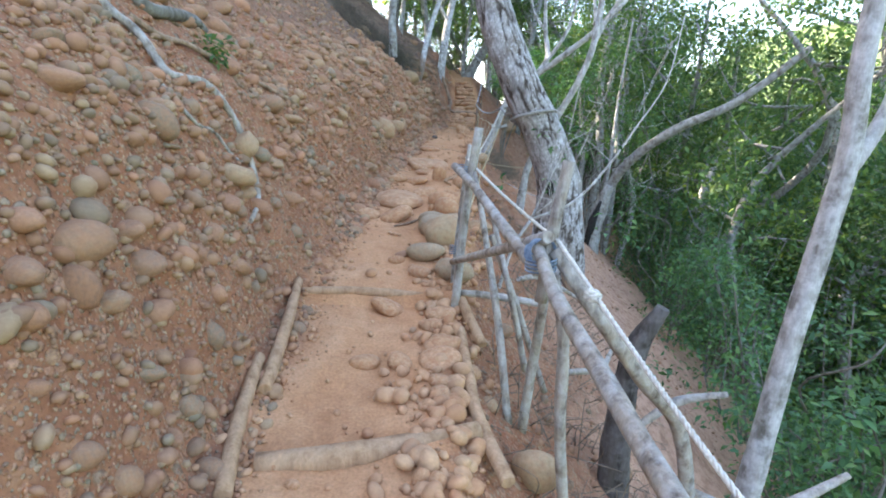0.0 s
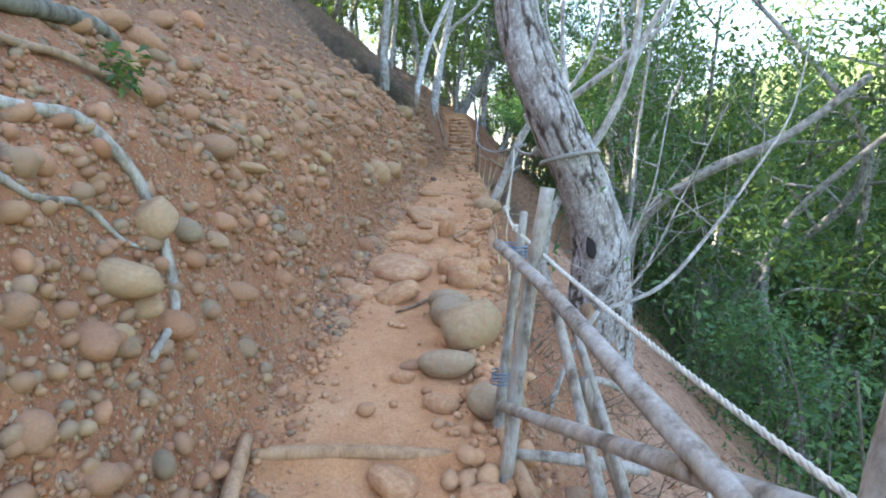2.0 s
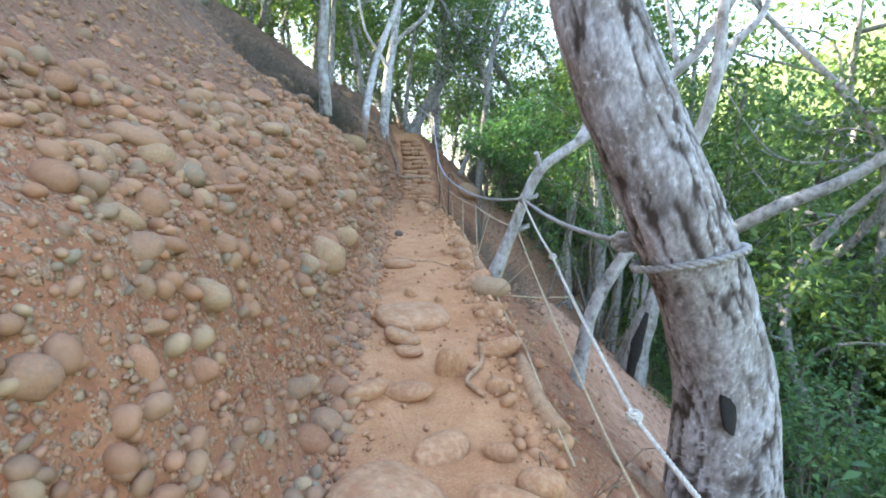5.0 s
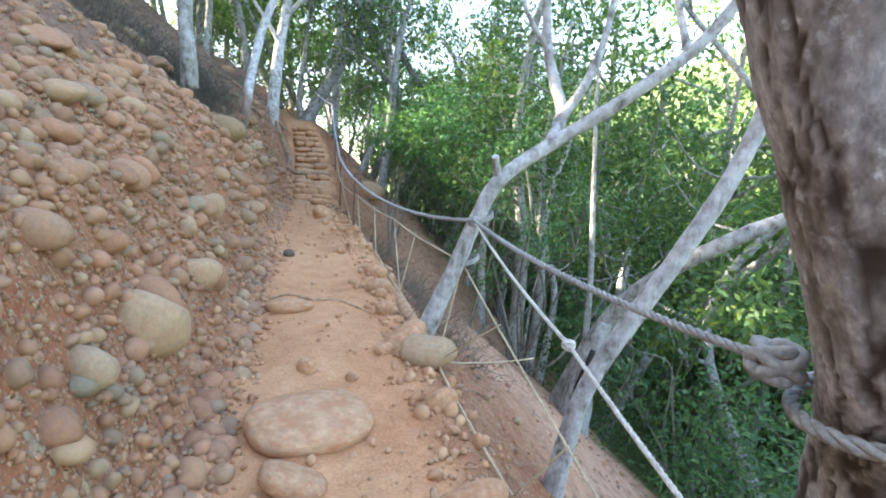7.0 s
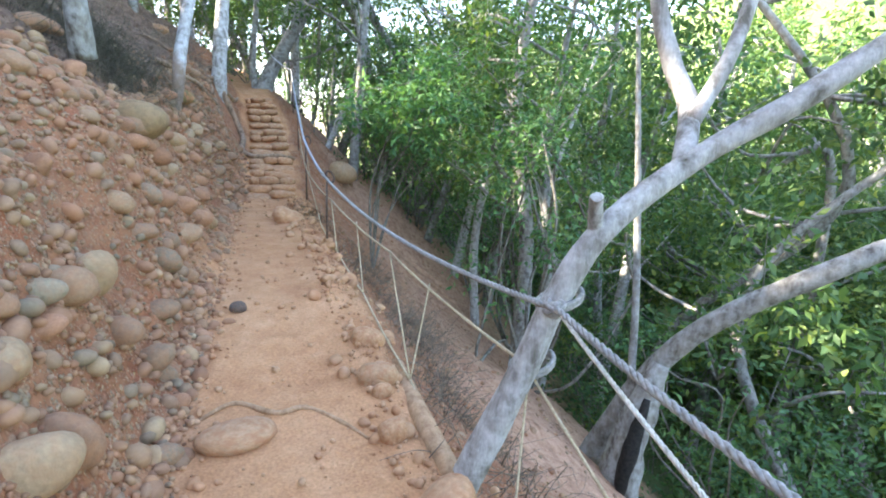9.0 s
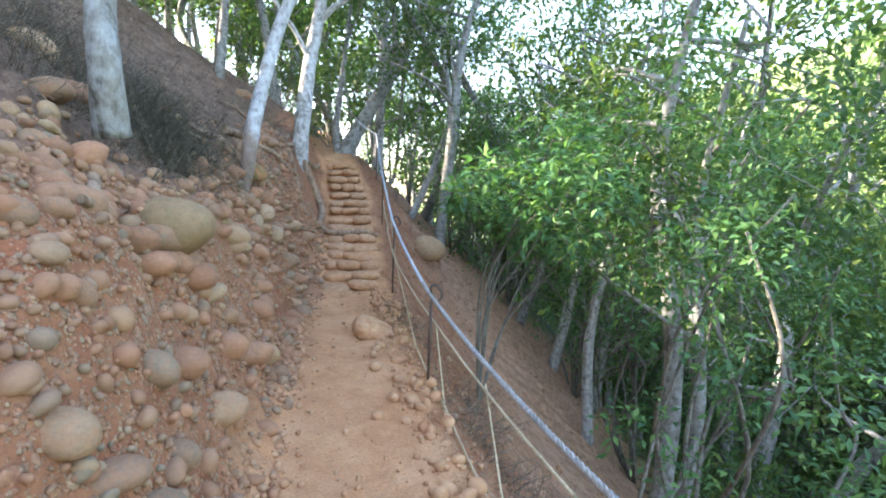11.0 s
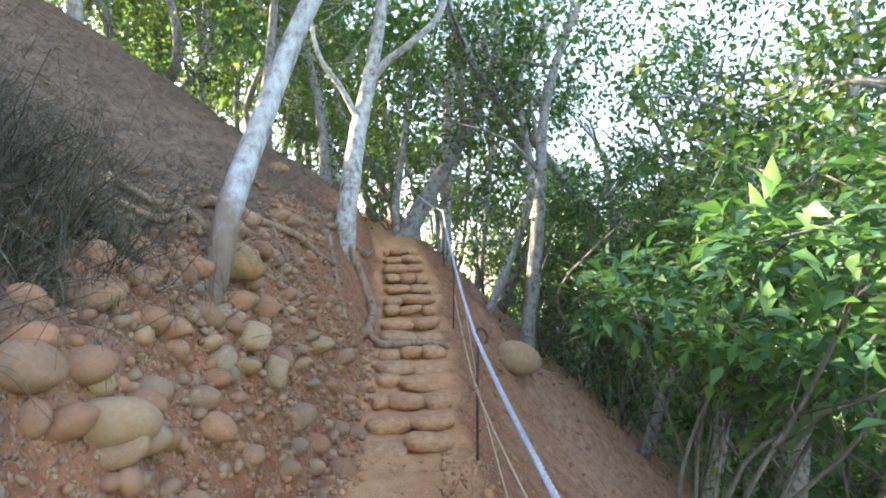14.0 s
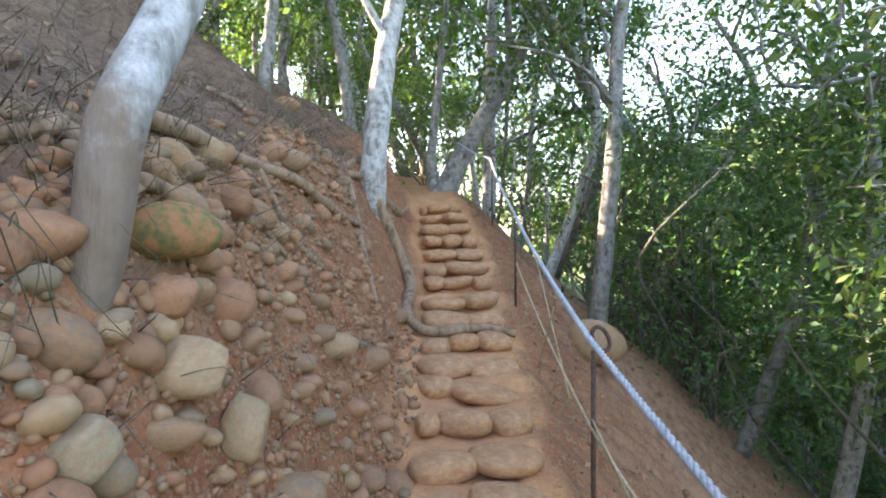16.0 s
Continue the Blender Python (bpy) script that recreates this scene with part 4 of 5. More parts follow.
cobble(-1.37, 4.44, 0.12, 0.12)
cobble(-1.34, 4.63, 0.20, 0.09)
cobble(-1.14, 5.84, 0.19, 0.12)
cobble(-0.88, 7.96, 0.28, 0.30)
boulder(-0.94, 7.19, 0.19, 0.19)
cobble(-0.72, 8.83, 0.20, 0.23)
cobble(-1.24, 6.52, 0.18, 0.07)
path_stone(-0.30, 7.29, 0.26, 0.11)
boulder(0.54, 8.27, 0.37, 0.21)
path_stone(-0.02, 6.83, 0.19, 0.26)
path_stone(0.46, 7.70, 0.21, 0.15)
path_stone(-0.20, 9.25, 0.39, 0.13)
cobble(-1.61, 9.15, 0.31, 0.13)
cobble(-1.38, 8.60, 0.22, 0.14)
cobble(-1.28, 8.17, 0.21, 0.14)
cobble(-1.09, 6.98, 0.10, 0.05)
cobble(-0.69, 7.79, 0.14, 0.12)
cobble(-1.24, 6.10, 0.09, 0.11)
cobble(-1.45, 6.70, 0.12, 0.09)
cobble(-1.18, 6.22, 0.13, 0.10)
path_stone(0.21, 6.57, 0.15, 0.15)
path_stone(0.59, 9.89, 0.21, 0.13)
boulder(-0.88, 7.78, 0.32, 0.32)
boulder(-0.76, 8.65, 0.24, 0.24)
path_stone(0.47, 9.02, 0.13, 0.15)
cobble(-1.43, 10.40, 0.24, 0.14)
cobble(-0.77, 11.64, 0.25, 0.23)
cobble(-0.80, 9.39, 0.21, 0.18)
cobble(-1.33, 8.78, 0.22, 0.15)
path_stone(0.07, 8.10, 0.08, 0.08)
path_stone(-0.17, 8.22, 0.12, 0.12)
cobble(-0.52, 8.23, 0.12, 0.11)
cobble(-0.67, 7.91, 0.10, 0.13)
cobble(-1.28, 8.44, 0.11, 0.11)
boulder(-0.77, 9.66, 0.23, 0.25)
cobble(-0.64, 10.89, 0.20, 0.17)
cobble(-0.82, 10.70, 0.11, 0.11)
cobble(-0.66, 10.42, 0.20, 0.12)
cobble(-0.56, 10.12, 0.21, 0.14)
cobble(-0.98, 9.96, 0.16, 0.14)
path_stone(0.54, 13.32, 0.36, 0.21)
cobble(-1.54, 12.87, 0.28, 0.18)
cobble(-1.94, 13.18, 0.33, 0.24)
cobble(-0.70, 12.98, 0.18, 0.13)
cobble(-0.90, 13.46, 0.16, 0.20)
cobble(-0.69, 13.50, 0.17, 0.15)
boulder(-0.63, 11.91, 0.22, 0.15)
cobble(-0.58, 12.96, 0.17, 0.14)
cobble(-0.67, 12.32, 0.08, 0.06)
cobble(-0.69, 12.46, 0.11, 0.12)
cobble(-0.52, 13.58, 0.16, 0.12)
cobble(-0.36, 13.77, 0.15, 0.13)
cobble(-0.44, 13.25, 0.11, 0.13)
cobble(-0.70, 11.87, 0.10, 0.06)
cobble(-0.72, 13.94, 0.13, 0.15)
mossy_boulder(-0.61, 14.45, 0.28, 0.24)
angular_rock(-0.49, 14.27, 0.25, 0.16)
angular_rock(-0.38, 14.39, 0.18, 0.23)
boulder(-0.20, 15.51, 0.24, 0.18)
cobble(-0.29, 15.07, 0.14, 0.10)
cobble(-0.26, 15.06, 0.15, 0.10)
cobble(-0.21, 15.07, 0.14, 0.09)
cobble(-0.57, 14.08, 0.10, 0.08)
cobble(-0.55, 13.91, 0.11, 0.11)
cobble(-0.46, 14.13, 0.17, 0.09)
angular_rock(-0.52, 13.83, 0.14, 0.14)
cobble(-0.58, 14.84, 0.12, 0.12)
cobble(-0.35, 15.19, 0.13, 0.06)
cobble(-0.39, 15.33, 0.14, 0.07)
cobble(-0.01, 15.92, 0.19, 0.16)
cobble(0.15, 17.03, 0.17, 0.17)
cobble(-0.29, 14.79, 0.08, 0.06)
cobble(-0.16, 15.37, 0.10, 0.12)
cobble(-1.03, 18.66, 0.29, 0.22)
boulder(-0.58, 13.10, 0.20, 0.14)
cobble(-0.64, 12.94, 0.09, 0.08)
cobble(-0.74, 12.83, 0.10, 0.07)
cobble(-0.62, 13.57, 0.11, 0.10)
cobble(-0.86, 12.97, 0.10, 0.11)
cobble(-0.70, 12.73, 0.09, 0.11)
path_stone(-0.03, 3.05, 0.11, 0.09)
path_stone(0.01, 2.68, 0.22, 0.09)
path_stone(0.01, 2.48, 0.12, 0.07)
path_stone(0.01, 2.37, 0.1, 0.07)
path_stone(0.1, 2.51, 0.08, 0.07)
cobble(0.29, 2.59, 0.12, 0.1)
cobble(1.24, 3.1, 0.23, 0.19)
path_stone(-0.06, 1.8, 0.07, 0.08)
path_stone(-0.56, 1.77, 0.06, 0.04)
cobble(-0.97, 1.42, 0.1, 0.1)
path_stone(-0.04, 2.27, 0.08, 0.07)
path_stone(0.08, 2.2, 0.08, 0.06)
cobble(-1.23, 2.25, 0.12, 0.05)
cobble(-1.13, 2.2, 0.1, 0.08)
cobble(-1.15, 2.56, 0.1, 0.1)
cobble(-1.14, 3.85, 0.16, 0.09)
cobble(-0.08, 3.35, 0.11, 0.07)
cobble(0.48, 3.63, 0.15, 0.14)
cobble(-1.13, 2.33, 0.09, 0.11)
cobble(-1.09, 2.68, 0.11, 0.1)
cobble(-1.24, 2.65, 0.11, 0.11)
cobble(-1.32, 2.55, 0.08, 0.03)
cobble(-0.93, 6.91, 0.16, 0.13)
cobble(-1.16, 3.55, 0.09, 0.08)
cobble(-1.07, 3.72, 0.1, 0.1)
cobble(-1.28, 4.99, 0.13, 0.13)
path_stone(0.05, 5.4, 0.31, 0.23)
cobble(0.36, 5.03, 0.28, 0.21)
path_stone(0.21, 5.77, 0.21, 0.15)
path_stone(0.09, 6.01, 0.16, 0.12)
path_stone(-0.28, 7.1, 0.23, 0.08)
path_stone(-0.31, 6.61, 0.31, 0.12)
cobble(-0.3, 4.16, 0.15, 0.07)
cobble(-1.36, 5.65, 0.15, 0.12)
cobble(-1.26, 5.56, 0.14, 0.14)
cobble(-1.24, 5.75, 0.13, 0.08)
cobble(-1.56, 6.36, 0.24, 0.11)
cobble(-1.35, 5.89, 0.14, 0.16)
path_stone(0.53, 9.47, 0.22, 0.13)
cobble(-1.23, 5.49, 0.07, 0.08)
cobble(-1.19, 5.44, 0.11, 0.07)
cobble(-1.12, 5.63, 0.06, 0.13)
cobble(-1.09, 5.54, 0.1, 0.1)
cobble(-0.86, 6.43, 0.13, 0.1)
cobble(-1.17, 5.29, 0.09, 0.14)
path_stone(0.51, 9.33, 0.12, 0.1)
cobble(-0.89, 8.95, 0.13, 0.11)
boulder(-0.83, 9.21, 0.15, 0.13)
dark_stone(-0.14, 10.5, 0.11, 0.09)
cobble(-0.2, 10.37, 0.08, 0.06)
cobble(-0.52, 9.71, 0.11, 0.13)
path_stone(0.32, 8.38, 0.12, 0.09)
cobble(-0.74, 10.33, 0.18, 0.14)
cobble(-0.83, 10.61, 0.11, 0.11)
cobble(-1.54, 12.39, 0.33, 0.21)
cobble(-1.19, 11.89, 0.23, 0.19)
olive_boulder(-0.78, 11.76, 0.38, 0.34)
boulder(2.15, 18.02, 0.54, 0.54)
cobble(-1.19, 19.22, 0.28, 0.21)
cobble(2.41, 18.5, 0.33, 0.53)

# ---- stone steps ----
step_y = STEP_Y + .03
step_group = "stone steps up to the trees"
for k in range(STEPS):
    y = step_y + STEP_D * k
    xl, xr = float(left_x(y)) + .05, float(right_x(y)) - .1
    st = tagged(new("stone_step"), "step of two or three rounded dusty orange stones", "step", step_group)
    st.location = ((xl + xr) / 2, y, float(path_z(y + .12)) - .085)
    r = np.random.RandomState(400 + k)
    cuts = [0, r.uniform(.28, .58), 1] if k % 3 != 2 else [0, r.uniform(.2, .35), r.uniform(.6, .75), 1]
    for a, b in zip(cuts[:-1], cuts[1:]):
        w = (b - a) * (xr - xl)
        ob = new("step_stone", stone_data(r.randint(11, 14), PATHSTONE))
        ob.parent = st
        ob.location = (xl + (a + b) / 2 * (xr - xl) - st.location.x, r.normal() * .04, .025 + r.normal() * .015)
        ob.rotation_euler = (r.normal() * .1, r.normal() * .08, r.normal() * .14)
        ob.scale = (w * .6, .19 + r.rand() * .05, .10 + r.rand() * .03)

# ---- logs, fence, ropes ----


def stick(name, label, cat, pts, rad, mat, seed=0, parent=None, sides=12):
    """A round piece of wood along a line."""
    o = np.asarray(pts[0], float)
    d = tube(spline(np.asarray(pts, float) - (o if parent is None else 0), 6), rad, sides, .09, seed, 5)
    if parent is not None:
        return part(name, d, mat, parent, label)
    ob = tagged(part(name, d, mat, None), label, cat)
    ob.location = o
    return ob


def drape(xy, up):
    return [(x, y, on_ground(x, y) + up) for x, y in xy]


stick("step_log", "worn dusty log laid across the path as a step", "log", [(-.74, 1.88, .19), (-.3, 1.96, .20), (.19, 2.16, .19)], [.05, .056, .045], LOGWOOD, 1)
stick("step_log", "thin split log laid across the path as a step", "log", [(-.95, 3.42, .45), (-.5, 3.44, .45), (-.07, 3.46, .42)], [.028, .03, .024], LOGWOOD, 2)
stick("edge_log", "dusty branch lying along the foot of the bank", "log", [(-.97, 3.42, .52), (-.9, 2.9, .42), (-.84, 2.3, .30)], [.03, .036, .036], LOGWOOD, 3)
stick("edge_log", "dusty branch lying along the foot of the bank", "log", [(-.93, 2.5, .38), (-.86, 2.0, .28), (-.78, 1.65, .22)], [.03, .034, .034], LOGWOOD, 4)
stick("edge_log", "dusty branch edging the outer side of the path", "log", [(.10, 3.62, .50), (.17, 3.3, .40), (.28, 3.05, .24)], [.032, .036, .032], LOGWOOD, 5)
stick("edge_log", "dusty branch edging the outer side of the path", "log", [(.13, 3.0, .36), (.16, 2.6, .27), (.19, 2.3, .2), (.3, 1.9, .12)], [.03, .034, .036, .032], LOGWOOD, 6)
stick("edge_log", "old log edging the outer side of the path", "log", [(.70, 9.7, 1.26), (.64, 9.0, 1.22), (.66, 8.4, 1.08)], [.05, .055, .05], LOGWOOD, 7)
stick("edge_log", "short rotten log at the edge of the path", "log", [(.45, 6.95, .97), (.43, 6.4, .87), (.47, 6.2, .82)], [.05, .06, .058], LOGWOOD, 8)

fence = tagged(new("pole_fence"), "rough fence of weathered grey poles lashed with cord", "fence")
stick("rail", "weathered grey pole with flaking paint", "", [(.08, 3.66, 1.32), (.18, 3.1, 1.24), (.28, 2.55, 1.12), (.38, 2.02, 1.01)], [.025, .027, .030], DEADWOOD, 11, fence)
stick("rail", "", "", [(.39, 2.1, 1.09), (.41, 1.8, .97), (.47, 1.5, .86), (.52, 1.1, .76), (.60, .5, .60)], [.027, .030, .031, .031], DEADWOOD, 12, fence)
stick("rail", "", "", [(.08, 3.36, .70), (.25, 2.7, .92), (.42, 2.04, 1.14)], [.022, .024, .027], DEADWOOD, 13, fence)
stick("rail", "", "", [(.14, 3.38, .48), (.4, 3.37, .46), (.7, 3.36, .42)], [.022, .025, .024], DEADWOOD, 14, fence)
stick("post", "", "", [(.09, 3.56, .30), (.12, 3.58, .8), (.16, 3.6, 1.25), (.18, 3.61, 1.47)], [.025, .024, .021, .016], DEADWOOD, 15, fence)
stick("post", "thick sawn post with patchy bark", "", [(.42, 2.1, .85), (.45, 2.1, 1.15), (.50, 2.12, 1.44)], [.026, .027, .025], DEADWOOD, 16, fence)
stick("post", "", "", [(.40, 2.6, -.05), (.33, 2.75, .5), (.25, 3.05, 1.0), (.2, 3.3, 1.3)], [.025, .022, .019, .015], DEADWOOD, 17, fence)
stick("post", "", "", [(.48, 2.62, -.1), (.5, 2.55, .35), (.5, 2.4, .75), (.45, 2.2, 1.0)], [.027, .025, .022], DEADWOOD, 18, fence)
stick("post", "", "", [(.62, 2.1, -.3), (.52, 1.98, .3), (.49, 1.95, .75), (.44, 1.98, 1.0)], [.025, .025, .022], DEADWOOD, 19, fence)
stick("post", "", "", [(.10, 3.34, .3), (.15, 3.36, 1.0), (.22, 3.37, 1.58)], [.03, .03, .028], DEADWOOD, 23, fence)
stick("brace", "", "", [(.46, 2.08, 1.08), (.63, 1.98, .84), (.9, 2.1, .5), (1.18, 2.25, .15), (1.4, 2.4, -.6)], [.030, .033, .037, .037], DEADWOOD, 20, fence)
stick("brace", "", "", [(.55, 3.0, .1), (.42, 2.9, .6), (.3, 3.2, 1.1)], [.022, .019, .015], DEADWOOD, 21, fence)
stick("brace", "", "", [(.75, 3.3, -.2), (.5, 3.1, .45), (.3, 3.05, .95)], [.022, .022, .018], DEADWOOD, 22, fence)
for c, ax, rad in (((.4, 2.06, 1.07), (.3, -.9, .2), .06), ((.15, 3.6, 1.30), (0, 0, 1), .05), ((.11, 3.56, .74), (0, .2, 1), .05), ((.4, 2.05, 1.03), (0, 0, 1), .062)):
    a = np.linspace(0, 4 * 6.283, 60)
    A = np.asarray(ax, float) / np.linalg.norm(ax)
    u = np.cross(A, (.3, .8, .5)); u /= np.linalg.norm(u)
    v = np.cross(A, u)
    part("lashing", tube(np.asarray(c) + rad * (np.cos(a)[:, None] * u + np.sin(a)[:, None] * v) + np.outer(np.linspace(-.03, .03, 60), A), .004, 5), WIRE, fence, "blue-grey wire lashing")


def rope(label, runs, r, mat=ROPE, name="rope"):
    """A laid rope through points; runs: rows of (start, end, sag)."""
    P = np.concatenate([sag(a, b, s, 14)[(1 if k else 0):] for k, (a, b, s) in enumerate(runs)])
    ob = tagged(part(name, rope_mesh(P, r), mat, None), label, "rope")
    return ob


def cord(a, b, s=.02, r=.006):
    ob = tagged(part("cord", tube(sag(a, b, s, 10), r, 6), CORD, None), "thin tan cord of the rope fence", "cord", "cords of the rope fence")
    return ob


def knot(c, r, mat=ROPE, name="knot"):
    a = np.linspace(0, 4 * 6.283, 70)
    P = np.stack([np.cos(a) * (1 + .35 * np.cos(a * 1.5)), np.sin(a) * (1 + .3 * np.sin(a * 1.5)), .8 * np.sin(a * .75)], 1) * r + np.asarray(c)
    return tagged(part(name, tube(P, r * .42, 7), mat, None), "tight knot tied in the fence rope", "knot", "knots in the rope")


K1, K3, T1R = (.19, 3.81, 1.37), (.36, 5.28, 1.36), (.93, 8.46, 1.98)
rope("pale twisted rope running along the pole fence", [(K3, K1, .03), (K1, (.16, 3.64, 1.38), .0), ((.16, 3.64, 1.38), (.47, 2.06, 1.12), .02), ((.47, 2.06, 1.12), (.50, 1.63, 1.03), .0), ((.50, 1.63, 1.03), (.64, .8, .78), .01), ((.64, .8, .78), (.72, .1, .6), .01)], .0085, WHITEROPE)
for c in (K1, K3, (.49, 1.63, 1.03)):
    knot(c, .018, WHITEROPE)
rope("pale rope slung between fence post and forked tree", [(T1R, (.66, 6.9, 1.66), .03), ((.66, 6.9, 1.66), K3, .02)], .0085, WHITEROPE)
knot((.66, 6.9, 1.66), .017, WHITEROPE)
rope("thin rope below the main rope of the fence", [((.93, 8.62, 1.66), (.42, 5.6, 1.12), .03), ((.42, 5.6, 1.12), (.2, 3.9, .95), .02)], .006, CORD)
LK = (.80, 6.22, 1.83)
rope("thick grey twisted rope tied between trees as a handrail", [(LK, T1R, .06)], .015)
rope("thick grey twisted rope strung up the hill as a handrail", [(T1R, (.77, 12.15, 2.21), .13), ((.77, 12.15, 2.21), (.79, 12.4, 2.24), .0)], .014)
rope("bluish white twisted rope strung up beside the steps as a handrail", [((.77, 12.15, 2.21), (1.0, 14.92, 2.56), .04), ((1.0, 14.92, 2.56), (1.28, 17.6, 3.25), .04), ((1.28, 17.6, 3.25), (1.55, 20.2, 4.15), .05), ((1.55, 20.2, 4.15), (1.25, 21.6, 4.65), .04)], .0145, BLUEROPE)
knot(LK, .045)
knot((.95, 8.5, 1.97), .03)
a = np.linspace(0, 6.283 * 1.0, 40)
tagged(part("tree_loop", rope_mesh(np.stack([1.02 + .245 * np.cos(a), 6.02 + .25 * np.sin(a), 1.77 + .05 * np.cos(a) - .03 * np.sin(a)], 1), .02), ROPE, None), "thick dark grey rope looped round the leaning trunk", "rope")
for c, tilt, rad in (((1.015, 8.56, 1.98), .3, .085), ((.955, 8.64, 1.68), .3, .088)):
    a = np.linspace(0, 6.283 * 2, 50)
    tagged(part("rope_wrap", tube(np.stack([c[0] + rad * np.cos(a), c[1] + rad * np.sin(a), c[2] + tilt * rad * np.cos(a) + np.linspace(-.015, .015, 50)], 1), .011, 6), ROPE, None), "rope wrapped round the pale tree trunk", "rope")

# lower cords, knotted between the handrail and the edge of the path
N2, N1, N0 = (.85, 10.27, 1.83), (.84, 12.2, 1.97), (.93, 8.62, 1.68)
cord(N0, N2, .03, .008)
cord(N2, N1, .03, .008)
edge = [(float(right_x(y)) + .06, y, on_ground(float(right_x(y)) + .06, y) + .06) for y in (5.9, 7.0, 8.2, 9.4, 10.6, 11.8, 12.9)]
for p, q in zip(edge[:-1], edge[1:]):
    cord(p, q, .02, .007)
for p, q in (((.93, 8.62, 1.68), edge[2]), ((.88, 9.6, 1.78), edge[3]), (N2, edge[3]), ((.85, 11.2, 1.9), edge[4]), (N1, edge[5]), ((.62, 6.8, 1.32), edge[1]), ((.78, 7.7, 1.5), edge[2]), ((1.0, 14.9, 2.2), edge[6]), ((1.05, 15.6, 2.6), (1.12, 16.2, 2.1)), ((1.2, 16.6, 2.95), (1.2, 15.8, 2.0))):
    cord(p, q, .0, .005)
cord(edge[2], (1.35, 8.3, 1.05), .02, .005)
cord(N1, (1.0, 14.9, 2.15), .05, .007)
cord((1.0, 14.9, 2.15), (1.3, 17.6, 2.75), .05, .007)


def iron_rod(x, y, top):
    """A thin iron stake with a bent eye at its head."""
    z = on_ground(x, y)
    ob = tagged(new("iron_stake"), "thin rusty iron stake with a bent eye holding the rope", "stake", "iron stakes of the rope rail")
    ob.location = (x, y, z)
    h = top - z
    part("shaft", tube([(0, 0, -.2), (.01, 0, h * .5), (.02, 0, h)], .011, 8), IRON, ob)
    a = np.linspace(-1.4, 4.4, 22)
    part("eye", tube(np.stack([.055 + .04 * np.cos(a + math.pi), .0 * a, h + .05 + .055 * np.sin(a + .4)], 1), .010, 7), IRON, ob)
    return ob


iron_rod(1.0, 14.92, 2.5)
iron_rod(.77, 12.15, 2.16)
iron_rod(1.28, 17.6, 3.2)
iron_rod(1.55, 20.2, 4.1)

# ---- roots ----


def root(pts, rad, seed, label="grey-brown bare root snaking over the clay bank", mat=ROOTBARK):
    stick("root", label, "root", pts, rad, mat, seed, None, 9)


root(drape([(-1.98, 3.08), (-1.88, 3.1), (-1.78, 3.13), (-1.68, 3.1), (-1.58, 3.06), (-1.52, 3.13), (-1.46, 3.27), (-1.39, 3.37), (-1.34, 3.45), (-1.27, 3.43), (-1.2, 3.36), (-1.16, 3.1)], .05), [.026, .026, .024, .024, .022, .014], 31, "pale bare root hanging down the clay bank", DEADWOOD)
root(drape([(-1.84, 3.21), (-1.78, 3.28), (-1.74, 3.4), (-1.7, 3.57), (-1.65, 3.69), (-1.64, 3.9), (-1.63, 4.2), (-1.57, 4.5), (-1.4, 4.68), (-1.32, 4.84)], .04), [.02, .018, .017, .013], 32)
root(drape([(-1.62, 3.01), (-1.46, 2.83), (-1.36, 2.79), (-1.34, 2.9), (-1.34, 3.09), (-1.3, 3.23), (-1.28, 3.37)], .012), [.014, .013, .011, .007], 33, "thin pale root hanging down the clay bank", DEADWOOD)
root(drape([(-2.03, 3.31), (-1.93, 3.42), (-1.86, 3.48), (-1.88, 3.86), (-1.87, 4.15), (-1.86, 4.5)], .03), [.035, .042, .045, .04, .03], 34, "dark rotten root on the bank", STEMBARK)
root(drape([(-1.97, 3.5), (-1.9, 3.75), (-1.78, 4.05), (-1.7, 4.3)], .02), [.016, .014, .01], 51)
root(drape([(-.66, 14.45), (-.82, 14.39), (-.94, 14.4), (-.98, 14.3)], .035), [.03, .03, .028, .018], 52)
root(drape([(-1.09, 16.27), (-.85, 16.16), (-.69, 15.96)], .02), [.02, .022, .012], 53)
root(drape([(-.97, 14.37), (-.86, 14.42), (-.79, 14.6), (-.77, 14.3)], .025), [.015, .018, .01], 54)
root(drape([(-.79, 15.17), (-.7, 15.3), (-.56, 15.32), (-.4, 15.5)], .02), [.022, .02, .012], 55)
root(drape([(-.6, 15.6), (-.42, 15.62), (-.3, 15.75), (-.22, 15.95)], .02), [.02, .018, .01], 56)
root(drape([(-.2, 17.9), (-.3, 17.5), (-.22, 17.1), (-.1, 16.8), (.0, 16.5)], .035), [.045, .04, .035, .02], 57)
root(drape([(-.85, 14.7), (-.74, 14.97), (-.64, 15.5), (-.43, 15.85), (-.26, 16.3), (-.06, 17.5)], .075), [.04, .042, .036, .036, .03, .02], 35)
root(drape([(-.70, 14.43), (-.66, 14.5), (-.6, 14.66), (-.52, 14.9)], .05), [.03, .03, .026, .018], 36)
root(drape([(-.05, 17.95), (.18, 18.0), (.27, 17.8), (.24, 17.45), (.22, 17.2), (.34, 16.98)], .06) + [(.55, 16.93, 2.24), (.85, 16.98, 2.25), (1.12, 16.9, 2.2)], [.07, .065, .055, .05, .045, .04, .03], 37, "thick grey root curling down beside the steps and across one")
root(drape([(-.85, 14.42), (-.93, 14.41), (-1.02, 14.3), (-1.2, 14.2)], .04), [.03, .03, .025, .015], 38)
root(drape([(-.85, 14.38), (-.93, 14.18), (-1.1, 14.0)], .04), [.03, .025, .015], 39)
